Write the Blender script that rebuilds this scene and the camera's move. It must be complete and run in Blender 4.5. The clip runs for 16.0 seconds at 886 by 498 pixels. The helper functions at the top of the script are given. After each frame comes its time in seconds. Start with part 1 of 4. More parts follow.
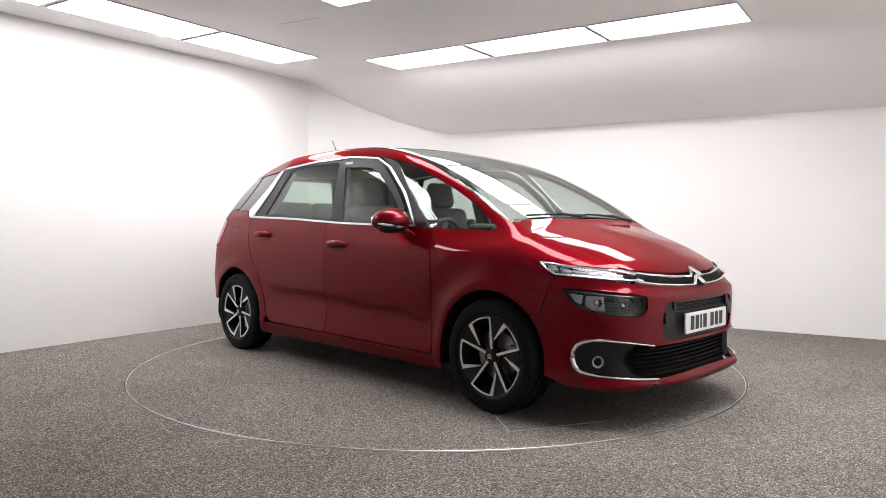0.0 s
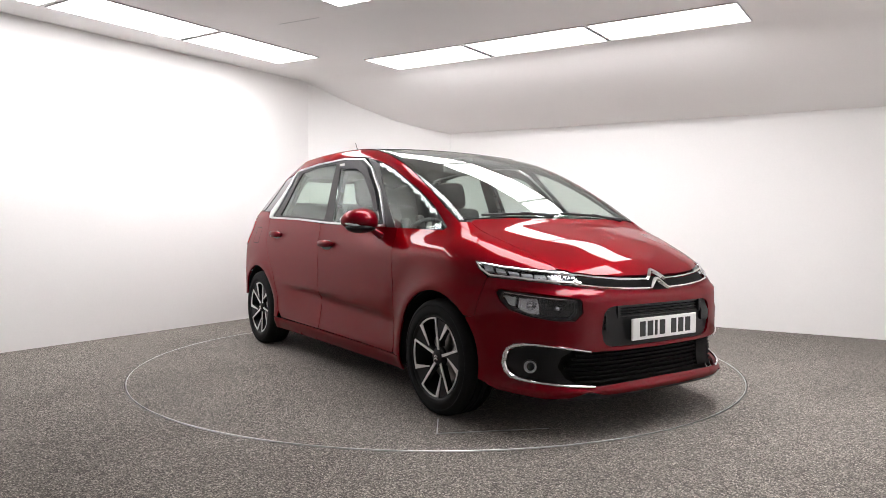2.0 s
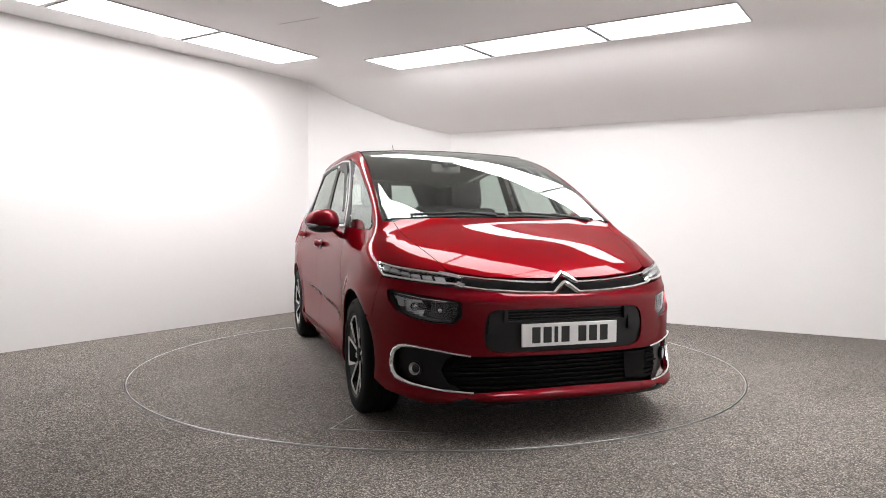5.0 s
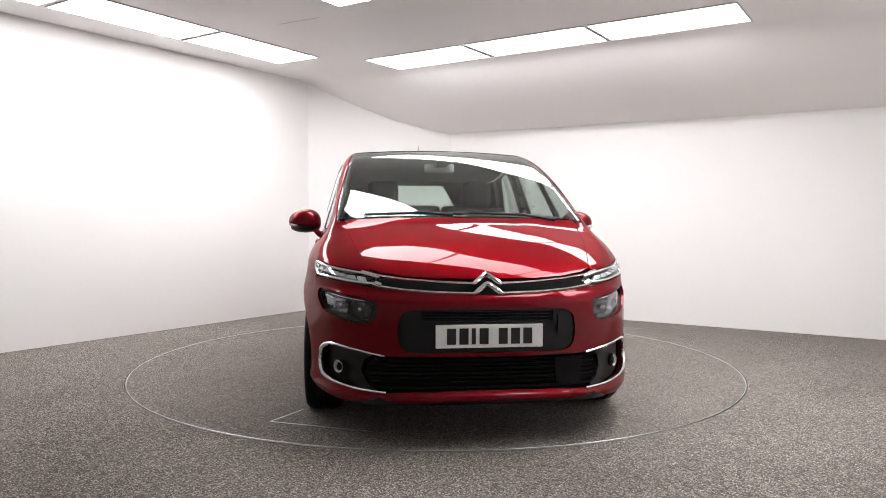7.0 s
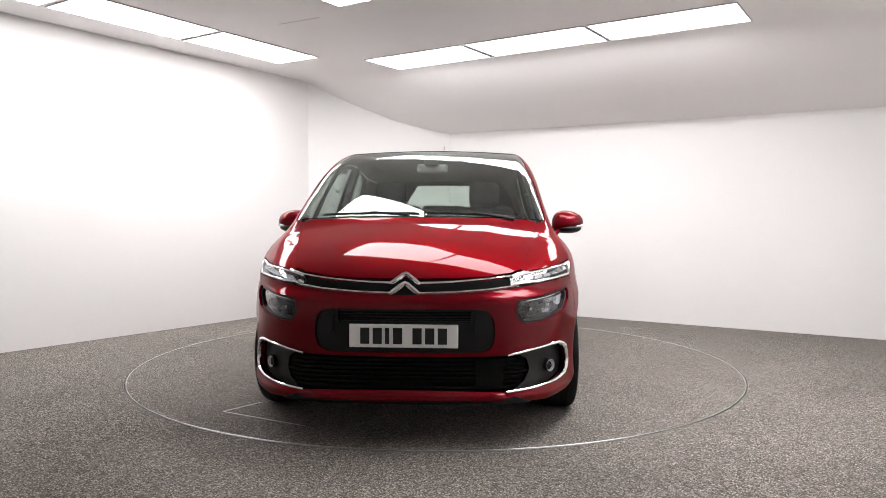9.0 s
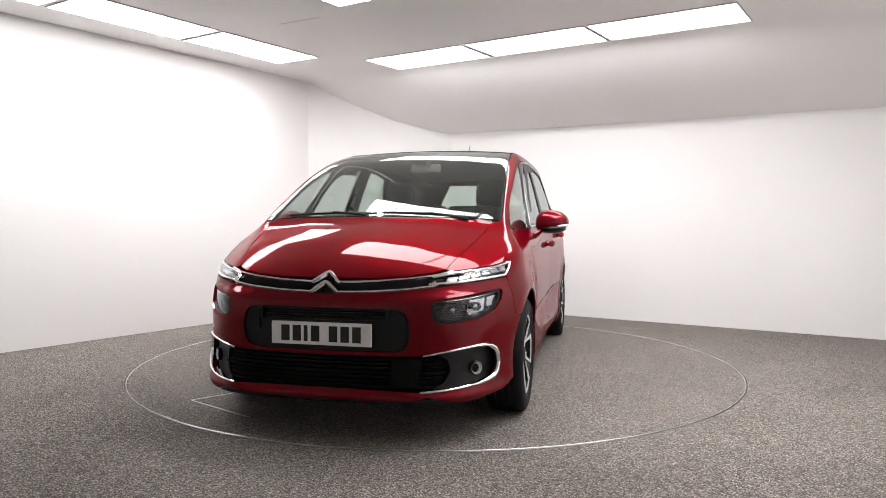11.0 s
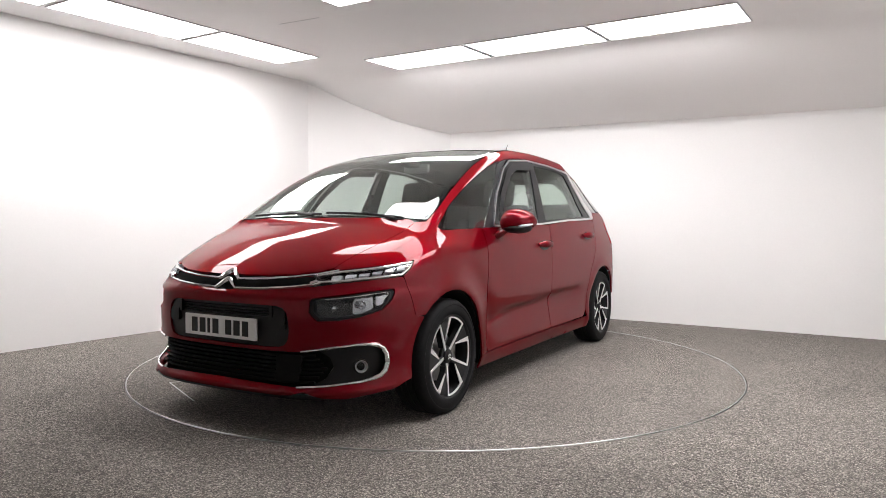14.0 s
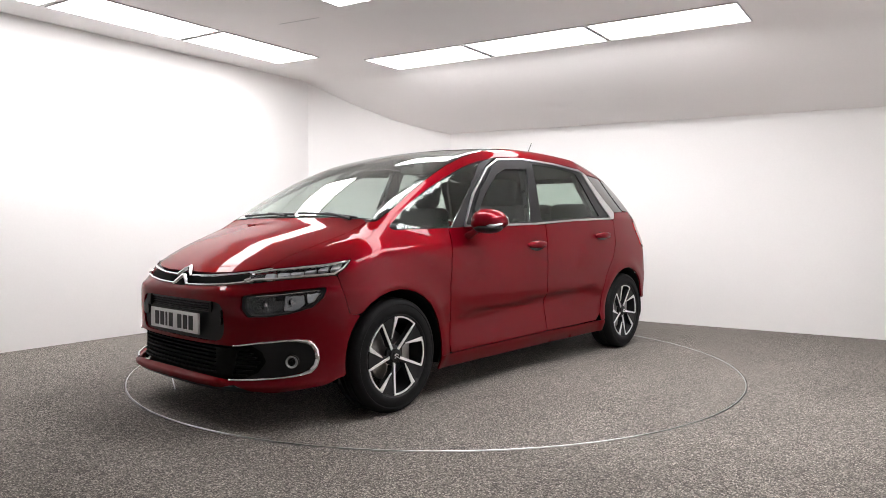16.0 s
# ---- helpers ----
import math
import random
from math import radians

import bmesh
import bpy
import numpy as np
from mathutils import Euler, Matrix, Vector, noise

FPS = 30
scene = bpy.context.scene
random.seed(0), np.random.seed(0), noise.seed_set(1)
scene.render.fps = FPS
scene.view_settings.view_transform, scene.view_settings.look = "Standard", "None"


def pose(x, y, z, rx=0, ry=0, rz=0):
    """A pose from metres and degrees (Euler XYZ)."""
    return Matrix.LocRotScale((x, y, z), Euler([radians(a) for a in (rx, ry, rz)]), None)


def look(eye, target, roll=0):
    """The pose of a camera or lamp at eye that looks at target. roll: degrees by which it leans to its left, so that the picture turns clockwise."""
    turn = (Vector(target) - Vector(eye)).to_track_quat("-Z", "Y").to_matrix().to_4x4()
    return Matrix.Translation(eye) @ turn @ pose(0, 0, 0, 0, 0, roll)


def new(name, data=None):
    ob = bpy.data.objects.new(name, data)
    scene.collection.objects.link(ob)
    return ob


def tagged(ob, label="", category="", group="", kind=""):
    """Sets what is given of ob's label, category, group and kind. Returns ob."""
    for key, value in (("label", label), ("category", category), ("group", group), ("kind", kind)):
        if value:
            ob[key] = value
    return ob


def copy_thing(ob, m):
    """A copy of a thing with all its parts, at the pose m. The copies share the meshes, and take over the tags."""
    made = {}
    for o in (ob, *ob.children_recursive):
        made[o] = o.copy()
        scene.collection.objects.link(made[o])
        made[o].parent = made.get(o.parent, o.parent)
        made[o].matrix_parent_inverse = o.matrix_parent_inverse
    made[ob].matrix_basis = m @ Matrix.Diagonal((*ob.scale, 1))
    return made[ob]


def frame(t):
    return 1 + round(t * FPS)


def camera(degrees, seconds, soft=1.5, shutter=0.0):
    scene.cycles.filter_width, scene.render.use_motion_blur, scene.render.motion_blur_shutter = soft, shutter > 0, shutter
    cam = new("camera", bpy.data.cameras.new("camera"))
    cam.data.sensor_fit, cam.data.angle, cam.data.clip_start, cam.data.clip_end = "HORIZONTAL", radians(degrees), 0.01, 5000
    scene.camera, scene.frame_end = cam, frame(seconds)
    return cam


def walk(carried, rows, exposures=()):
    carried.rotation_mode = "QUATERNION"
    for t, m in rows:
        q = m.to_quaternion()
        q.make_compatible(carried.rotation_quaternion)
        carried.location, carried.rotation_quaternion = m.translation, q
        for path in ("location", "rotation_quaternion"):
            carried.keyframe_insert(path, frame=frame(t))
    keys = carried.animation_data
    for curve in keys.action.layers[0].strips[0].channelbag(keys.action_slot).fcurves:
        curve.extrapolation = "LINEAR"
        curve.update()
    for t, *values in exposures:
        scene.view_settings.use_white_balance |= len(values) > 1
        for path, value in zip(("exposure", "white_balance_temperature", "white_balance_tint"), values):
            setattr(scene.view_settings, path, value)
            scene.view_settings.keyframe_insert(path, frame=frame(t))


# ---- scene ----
from mathutils.geometry import delaunay_2d_cdt as delaunay

# A still camera on a tripod before a turntable.
cam = camera(66.04, 16.0, soft=0.8)
EYE = (0.0, -5.415, 1.046)
VIEW = look(EYE, (0.0802, 4.580, 0.735), 0.204)
walk(cam, [(0.0, VIEW), (16.0, VIEW)], exposures=[(0.0, 0.0), (16.0, 0.0)])

# Light: ceiling panels, two added unseen; the world beyond the room is nearly dark.
PANEL_GLOW = 13.4
world = bpy.data.worlds.new("world")
scene.world = world
world.use_nodes = True
world.node_tree.nodes["Background"].inputs["Color"].default_value = (0.9, 0.93, 1.0, 1)
world.node_tree.nodes["Background"].inputs["Strength"].default_value = 0.05


# ---- materials ----
def material(name, color, rough=0.5, metal=0.0, coat=0.0, grain=0.0, scale=40.0, bump=0.0, stain=0.0, stain_scale=1.5, **extra):
    """A principled surface with fine grain and broad stains."""
    m = bpy.data.materials.new(name)
    m.use_nodes = True
    nt = m.node_tree
    b = nt.nodes["Principled BSDF"]
    b.inputs["Roughness"].default_value = rough
    b.inputs["Metallic"].default_value = metal
    b.inputs["Coat Weight"].default_value = coat
    b.inputs["Coat Roughness"].default_value = 0.02
    for key, value in extra.items():
        b.inputs[key.replace("_", " ")].default_value = value
    b.inputs["Base Color"].default_value = (*color, 1)
    if grain or stain or bump:
        at = nt.nodes.new("ShaderNodeTexCoord")
        fine = nt.nodes.new("ShaderNodeTexNoise")
        fine.inputs["Scale"].default_value = scale
        fine.inputs["Detail"].default_value = 4
        broad = nt.nodes.new("ShaderNodeTexNoise")
        broad.inputs["Scale"].default_value = stain_scale
        broad.inputs["Detail"].default_value = 5
        nt.links.new(at.outputs["Object"], fine.inputs["Vector"])
        nt.links.new(at.outputs["Object"], broad.inputs["Vector"])
        last = None
        for tex, amount in ((fine, grain), (broad, stain)):
            span = nt.nodes.new("ShaderNodeMapRange")
            span.inputs["From Min"].default_value, span.inputs["From Max"].default_value = 0.3, 0.7
            span.inputs["To Min"].default_value, span.inputs["To Max"].default_value = 1 - amount, 1 + amount
            nt.links.new(tex.outputs["Fac"], span.inputs["Value"])
            if last is None:
                last = span.outputs["Result"]
            else:
                mul = nt.nodes.new("ShaderNodeMath")
                mul.operation = "MULTIPLY"
                nt.links.new(last, mul.inputs[0])
                nt.links.new(span.outputs["Result"], mul.inputs[1])
                last = mul.outputs["Value"]
        vec = nt.nodes.new("ShaderNodeVectorMath")
        vec.operation = "SCALE"
        vec.inputs[0].default_value = color
        nt.links.new(last, vec.inputs["Scale"])
        nt.links.new(vec.outputs["Vector"], b.inputs["Base Color"])
        if bump:
            bp = nt.nodes.new("ShaderNodeBump")
            bp.inputs["Strength"].default_value = bump
            bp.inputs["Distance"].default_value = 0.004
            nt.links.new(fine.outputs["Fac"], bp.inputs["Height"])
            nt.links.new(bp.outputs["Normal"], b.inputs["Normal"])
    return m


def glass(name, tint, ior=1.45):
    m = bpy.data.materials.new(name)
    m.use_nodes = True
    nt = m.node_tree
    nt.nodes.clear()
    out, pane = nt.nodes.new("ShaderNodeOutputMaterial"), nt.nodes.new("ShaderNodeBsdfGlass")
    pane.inputs["Color"].default_value = (*tint, 1)
    pane.inputs["Roughness"].default_value = 0.0
    pane.inputs["IOR"].default_value = ior
    nt.links.new(pane.outputs["BSDF"], out.inputs["Surface"])
    return m


def glow(name, color, strength):
    m = bpy.data.materials.new(name)
    m.use_nodes = True
    b = m.node_tree.nodes["Principled BSDF"]
    b.inputs["Base Color"].default_value = (0.8, 0.8, 0.8, 1)
    b.inputs["Emission Color"].default_value = (*color, 1)
    b.inputs["Emission Strength"].default_value = strength
    return m


def carpet(name):
    """Short grey pile, flecked light and dark."""
    m = material(name, (0.205, 0.191, 0.176), 0.95, stain=0.10, stain_scale=1.2, grain=0.01, Specular_IOR_Level=0.15)
    nt = m.node_tree
    b = nt.nodes["Principled BSDF"]
    base = b.inputs["Base Color"].links[0].from_socket
    at = nt.nodes.new("ShaderNodeTexCoord")
    cells = nt.nodes.new("ShaderNodeTexVoronoi")
    cells.inputs["Scale"].default_value = 195
    ramp = nt.nodes.new("ShaderNodeValToRGB")
    ramp.color_ramp.elements[0].position, ramp.color_ramp.elements[0].color = 0.0, (0.30, 0.296, 0.292, 1)
    ramp.color_ramp.elements[1].position, ramp.color_ramp.elements[1].color = 1.0, (2.5, 2.45, 2.35, 1)
    for pos, v in ((0.3, 0.50), (0.65, 0.95), (0.88, 1.55)):
        ramp.color_ramp.elements.new(pos).color = (v, v * 0.985, v * 0.96, 1)
    tone = nt.nodes.new("ShaderNodeSeparateColor")
    mul = nt.nodes.new("ShaderNodeMix")
    mul.data_type, mul.blend_type = "RGBA", "MULTIPLY"
    mul.inputs["Factor"].default_value = 1
    bp = nt.nodes.new("ShaderNodeBump")
    bp.inputs["Strength"].default_value, bp.inputs["Distance"].default_value = 0.6, 0.005
    nt.links.new(at.outputs["Object"], cells.inputs["Vector"])
    nt.links.new(cells.outputs["Color"], tone.inputs["Color"])
    nt.links.new(tone.outputs["Red"], ramp.inputs["Fac"])
    nt.links.new(base, mul.inputs["A"])
    nt.links.new(ramp.outputs["Color"], mul.inputs["B"])
    nt.links.new(mul.outputs["Result"], b.inputs["Base Color"])
    nt.links.new(cells.outputs["Distance"], bp.inputs["Height"])
    nt.links.new(bp.outputs["Normal"], b.inputs["Normal"])
    return m


M_WALL = material("wall_paint", (0.82, 0.81, 0.80), 0.7, grain=0.01, scale=60, bump=0.04, stain=0.015, stain_scale=0.9)
M_CEIL = material("ceiling_paint", (0.87, 0.85, 0.84), 0.75, grain=0.01, scale=60, bump=0.03, stain=0.02, stain_scale=0.7)
M_CARPET = carpet("grey_carpet")
M_ALU = material("brushed_aluminium", (0.55, 0.56, 0.55), 0.35, 1.0, grain=0.06, scale=90)
M_PANEL = glow("light_panel", (1.0, 0.972, 0.985), PANEL_GLOW)
# grey for walls out of view, chosen for reflections and fill on the car
M_UNSEENWALL = material("unseen_wall_grey", (0.62, 0.612, 0.605), 0.8, grain=0.05, scale=60, stain=0.05)
M_FRAME = material("panel_frame", (0.55, 0.54, 0.535), 0.4, grain=0.03, scale=30)
M_PAINT = material("red_metallic_paint", (0.150, 0.0016, 0.0070), 0.40, 0.55, 0.62, grain=0.06, scale=900, Specular_IOR_Level=0.0, Coat_IOR=1.45, Specular_Tint=(0.6, 0.05, 0.08, 1))
M_GLASS = glass("window_glass", (0.87, 0.91, 0.89))
M_TINT = glass("tinted_glass", (0.82, 0.87, 0.84))
M_SCREEN = glass("windscreen_glass", (0.89, 0.93, 0.91))
M_DARKGLASS = material("black_glass", (0.012, 0.012, 0.013), 0.03, coat=0.25)
M_GLOSSBLACK = material("gloss_black", (0.008, 0.008, 0.009), 0.14, Specular_IOR_Level=0.3)
M_BLACK = material("black_plastic", (0.010, 0.010, 0.011), 0.42, grain=0.15, scale=200, bump=0.1, Specular_IOR_Level=0.3)
M_MATT = material("matt_black", (0.008, 0.008, 0.008), 0.8, grain=0.2, scale=50, Specular_IOR_Level=0.12)
M_CHROME = material("chrome", (0.86, 0.86, 0.87), 0.06, 1.0, grain=0.02, scale=30)
M_SATIN = material("satin_aluminium", (0.66, 0.66, 0.67), 0.28, 1.0, grain=0.03, scale=60)
M_RUBBER = material("tyre_rubber", (0.0075, 0.0075, 0.008), 0.70, grain=0.2, scale=80, bump=0.15, Specular_IOR_Level=0.14)
M_ALLOY = material("machined_alloy", (0.78, 0.775, 0.77), 0.34, 0.4, grain=0.03, scale=120)
M_DARKALLOY = material("anthracite_alloy", (0.012, 0.012, 0.013), 0.55, 0.0, coat=0.0, Specular_IOR_Level=0.25, grain=0.1, scale=60)
M_STEEL = material("brake_steel", (0.32, 0.31, 0.30), 0.35, 1.0, grain=0.1, scale=90)
M_SEAT = material("seat_cloth", (0.035, 0.034, 0.036), 0.9, grain=0.25, scale=120, bump=0.3)
M_TRIM = material("cabin_trim", (0.030, 0.030, 0.032), 0.7, grain=0.15, scale=90, bump=0.15)
M_HEADLINER = material("headliner", (0.08, 0.074, 0.072), 0.9, grain=0.06, scale=80)
M_GREYTRIM = material("grey_cabin_trim", (0.20, 0.195, 0.185), 0.8, grain=0.06, scale=80)
M_LENS = glass("lamp_lens", (0.93, 0.94, 0.95), 1.45)
M_REFLECT = material("lamp_reflector", (0.62, 0.63, 0.65), 0.10, 1.0, grain=0.03, scale=60)
M_LAMPDARK = material("lamp_housing", (0.020, 0.020, 0.021), 0.14, grain=0.1, scale=40, coat=0.3)
M_WHITELAMP = material("white_light_guide", (0.78, 0.79, 0.81), 0.2, coat=0.5, grain=0.03, scale=50)
M_REDLAMP = material("red_lamp_plastic", (0.42, 0.012, 0.012), 0.15, coat=1.0, grain=0.04, scale=60)
M_PLATE = material("white_plate", (0.86, 0.86, 0.85), 0.3, grain=0.02, scale=60)
M_INK = material("plate_black", (0.012, 0.012, 0.012), 0.4)
M_PAPER = material("white_sticker", (0.75, 0.75, 0.73), 0.5)


# ---- mesh helpers ----
def mesh_object(name, verts, faces, mat, parent=None, label="", smooth=True):
    me = bpy.data.meshes.new(name)
    me.from_pydata([tuple(v) for v in verts], [], [tuple(f) for f in faces])
    me.validate()
    me.materials.append(mat)
    if smooth:
        me.polygons.foreach_set("use_smooth", [True] * len(me.polygons))
    ob = new(name, me)
    ob.parent = parent
    return tagged(ob, label)


def part(name, bm, mat, parent=None, label="", smooth=False):
    bmesh.ops.recalc_face_normals(bm, faces=bm.faces)
    me = bpy.data.meshes.new(name)
    bm.to_mesh(me)
    bm.free()
    me.materials.append(mat)
    if smooth:
        me.polygons.foreach_set("use_smooth", [True] * len(me.polygons))
        me.set_sharp_from_angle(angle=radians(35))
    ob = new(name, me)
    ob.parent = parent
    return tagged(ob, label)


def box(bm, lo, hi, bevel=0.0, m=None, segments=2):
    made = bmesh.ops.create_cube(bm, size=1.0)["verts"]
    for v in made:
        v.co = Vector([lo[i] + (v.co[i] + 0.5) * (hi[i] - lo[i]) for i in range(3)])
    if bevel:
        edges = list({e for v in made for e in v.link_edges})
        made = [v for v in bmesh.ops.bevel(bm, geom=edges, offset=bevel, segments=segments, affect="EDGES", profile=0.5)["verts"]]
    if m is not None:
        bmesh.ops.transform(bm, matrix=m, verts=[v for v in made if v.is_valid])
    return bm


def lathe(bm, profile, n=48, axis="y", centre=(0, 0, 0)):
    """Turns (radius, along) knots about an axis."""
    rings = []
    for r, h in profile:
        ring = []
        for i in range(n):
            a = 2 * math.pi * i / n
            c = {"y": (r * math.cos(a), h, r * math.sin(a)), "z": (r * math.cos(a), r * math.sin(a), h), "x": (h, r * math.cos(a), r * math.sin(a))}[axis]
            ring.append(bm.verts.new(Vector(c) + Vector(centre)))
        rings.append(ring)
    for p, q in zip(rings, rings[1:]):
        for i in range(n):
            bm.faces.new((p[i], p[(i + 1) % n], q[(i + 1) % n], q[i]))
    return rings


def tube(bm, pts, r, n=8, flat=1.0):
    """A round bar along points."""
    pts = [Vector(q) for q in pts]
    rings = []
    u = None
    for i, q in enumerate(pts):
        d = (pts[min(i + 1, len(pts) - 1)] - pts[max(i - 1, 0)]).normalized()
        if u is None:
            u = d.orthogonal().normalized() if abs(d.z) > 0.9 else d.cross(Vector((0, 0, 1))).normalized()
        else:
            u = (u - d * u.dot(d)).normalized()
        w = d.cross(u)
        rr = r[i] if isinstance(r, (list, tuple)) else r
        rings.append([bm.verts.new(q + u * rr * math.cos(2 * math.pi * k / n) + w * rr * flat * math.sin(2 * math.pi * k / n)) for k in range(n)])
    for p, q in zip(rings, rings[1:]):
        for i in range(n):
            bm.faces.new((p[i], p[(i + 1) % n], q[(i + 1) % n], q[i]))
    bm.faces.new(rings[0][::-1])
    bm.faces.new(rings[-1])


# ---- the room: a along the back wall, b towards it ----
TURN = radians(-33.2)


def room(a, b, z):
    return Vector((a * math.cos(TURN) - b * math.sin(TURN), a * math.sin(TURN) + b * math.cos(TURN), z))


WALL_A, WALL_B, CUT_B, CUT_A = -3.125, 3.13, 1.80, -1.86
# walls out of view, drawn in close to strengthen the bounced light
RIGHT_A, FRONT_B = 3.6, -5.9
SLOPE = ((1.70, 0.0), (1.80, 0.018), (1.88, 0.06), (1.96, 0.11), (2.05, 0.165), (2.22, 0.262), (2.6, 0.44), (2.85, 0.52), (3.13, 0.585))


def high(a, b):
    """The ceiling's height, which falls a little from one corner."""
    return 2.776 - 0.018 * a + 0.020 * b


def slab(name, plan, z0, z1, mat, label):
    """An upright or level block over a plan outline."""
    bm = bmesh.new()
    low = [bm.verts.new(room(a, b, z0)) for a, b in plan]
    high = [bm.verts.new(room(a, b, z1)) for a, b in plan]
    bm.faces.new(low[::-1])
    bm.faces.new(high)
    n = len(plan)
    for i in range(n):
        bm.faces.new((low[i], low[(i + 1) % n], high[(i + 1) % n], high[i]))
    ob = part(name, bm, mat)
    return tagged(ob, label, "wall", kind="structure")


def build_room():
    t = 0.15
    # the front walls are unseen additions; their grey shapes reflections and bounced light
    slab("wall_west_front", [(WALL_A - t, FRONT_B), (WALL_A, FRONT_B), (WALL_A, -2.05), (WALL_A - t, -2.05)], 0, 3.0, M_UNSEENWALL, "unseen side wall near the camera, greyed to dim car reflections")
    slab("wall_west", [(WALL_A - t, -2.05), (WALL_A, -2.05), (WALL_A, CUT_B), (WALL_A - t, CUT_B + 0.06)], 0, 3.0, M_WALL, "plain white painted studio side wall")
    slab("wall_corner", [(WALL_A, CUT_B), (CUT_A, WALL_B), (CUT_A - 0.06, WALL_B + t), (WALL_A - t, CUT_B + 0.06)], 0, 3.0, M_WALL, "white painted diagonal wall across the studio corner")
    slab("wall_north", [(CUT_A, WALL_B), (RIGHT_A, WALL_B), (RIGHT_A, WALL_B + t), (CUT_A - 0.06, WALL_B + t)], 0, 3.0, M_WALL, "plain white painted studio back wall")
    # unseen wall, added as a white bounce for the room's right side
    slab("wall_east", [(RIGHT_A, -2.6), (RIGHT_A + t, -2.6), (RIGHT_A + t, WALL_B + t), (RIGHT_A, WALL_B + t)], 0, 3.0, M_WALL, "unseen white side wall, added to bounce light")
    slab("wall_east_front", [(RIGHT_A, FRONT_B), (RIGHT_A + t, FRONT_B), (RIGHT_A + t, -2.6), (RIGHT_A, -2.6)], 0, 3.0, M_UNSEENWALL, "unseen side wall beside the camera, greyed to dim car reflections")
    slab("wall_south", [(WALL_A - t, FRONT_B - t), (RIGHT_A + t, FRONT_B - t), (RIGHT_A + t, FRONT_B), (WALL_A - t, FRONT_B)], 0, 3.0, M_UNSEENWALL, "unseen wall behind the camera, grey chosen to set the fill light")
    # ceiling: level, then falling in a soft curve to the back wall
    prof = [(FRONT_B - 0.1, 0.0)] + list(SLOPE) + [(WALL_B + 0.1, SLOPE[-1][1] + 0.03)]
    bm = bmesh.new()
    rows = [[bm.verts.new(room(a, b, high(a, b) - drop + dz)) for b, drop in prof] for a, dz in ((WALL_A - 0.1, 0), (RIGHT_A + 0.1, 0), (RIGHT_A + 0.1, 0.12), (WALL_A - 0.1, 0.12))]
    for i in range(4):
        p, q = rows[i], rows[(i + 1) % 4]
        for k in range(len(prof) - 1):
            bm.faces.new((p[k], q[k], q[k + 1], p[k + 1]))
    tagged(part("ceiling", bm, M_CEIL, smooth=True), "pale painted ceiling sloping down to the back wall", "ceiling", kind="structure")
    # floor round the turntable's pit
    n = 160
    bm = bmesh.new()
    corners = [(WALL_A, FRONT_B), (RIGHT_A, FRONT_B), (RIGHT_A, WALL_B), (CUT_A, WALL_B), (WALL_A, CUT_B)]
    hole = [bm.verts.new((DISC_R * math.cos(2 * math.pi * i / n), DISC_R * math.sin(2 * math.pi * i / n), 0)) for i in range(n)]
    rim = []
    for i in range(n):
        d = Vector((math.cos(2 * math.pi * i / n), math.sin(2 * math.pi * i / n)))
        a, b = d.x * math.cos(TURN) + d.y * math.sin(TURN), -d.x * math.sin(TURN) + d.y * math.cos(TURN)
        s = min(((WALL_A - 0.05) / a if a < -1e-6 else 99), ((RIGHT_A + 0.05) / a if a > 1e-6 else 99), ((WALL_B + 0.05) / b if b > 1e-6 else 99), ((FRONT_B - 0.05) / b if b < -1e-6 else 99))
        rim.append(bm.verts.new((d.x * s, d.y * s, 0)))
    down = [bm.verts.new(v.co + Vector((0, 0, -0.1))) for v in hole]
    under = [bm.verts.new(v.co + Vector((0, 0, -0.1))) for v in rim]
    for i in range(n):
        j = (i + 1) % n
        bm.faces.new((hole[i], hole[j], rim[j], rim[i]))
        bm.faces.new((down[i], hole[i], hole[j], down[j])[::-1])
        bm.faces.new((rim[i], rim[j], under[j], under[i]))
        bm.faces.new((down[i], down[j], under[j], under[i]))
    tagged(part("floor", bm, M_CARPET), "grey flecked short-pile carpet floor", "floor", kind="structure")


DISC_R = 2.2645


def ceiling_pose(x, y, turn):
    a, b = x * math.cos(TURN) + y * math.sin(TURN), -x * math.sin(TURN) + y * math.cos(TURN)
    slope = Vector((0, 0, 1)).rotation_difference(room(0.018, -0.020, 1.0)).to_matrix().to_4x4()
    return Matrix.Translation((x, y, high(a, b))) @ slope @ pose(0, 0, 0, 0, 0, turn)


def ceiling_crease(x0, y0, x1, y1):
    """A thin darker strip that draws the shade of a fine ceiling crease."""
    bm = bmesh.new()
    n = math.hypot(x1 - x0, y1 - y0) / 2
    box(bm, (-n, -0.003, -0.003), (n, 0.003, 0.002))
    ob = part("crease_line", bm, M_FRAME)
    ob.matrix_basis = ceiling_pose((x0 + x1) / 2, (y0 + y1) / 2, math.degrees(math.atan2(y1 - y0, x1 - x0)))
    tagged(ob, "thin grey strip standing in for a shaded ceiling crease", "trim", kind="structure")


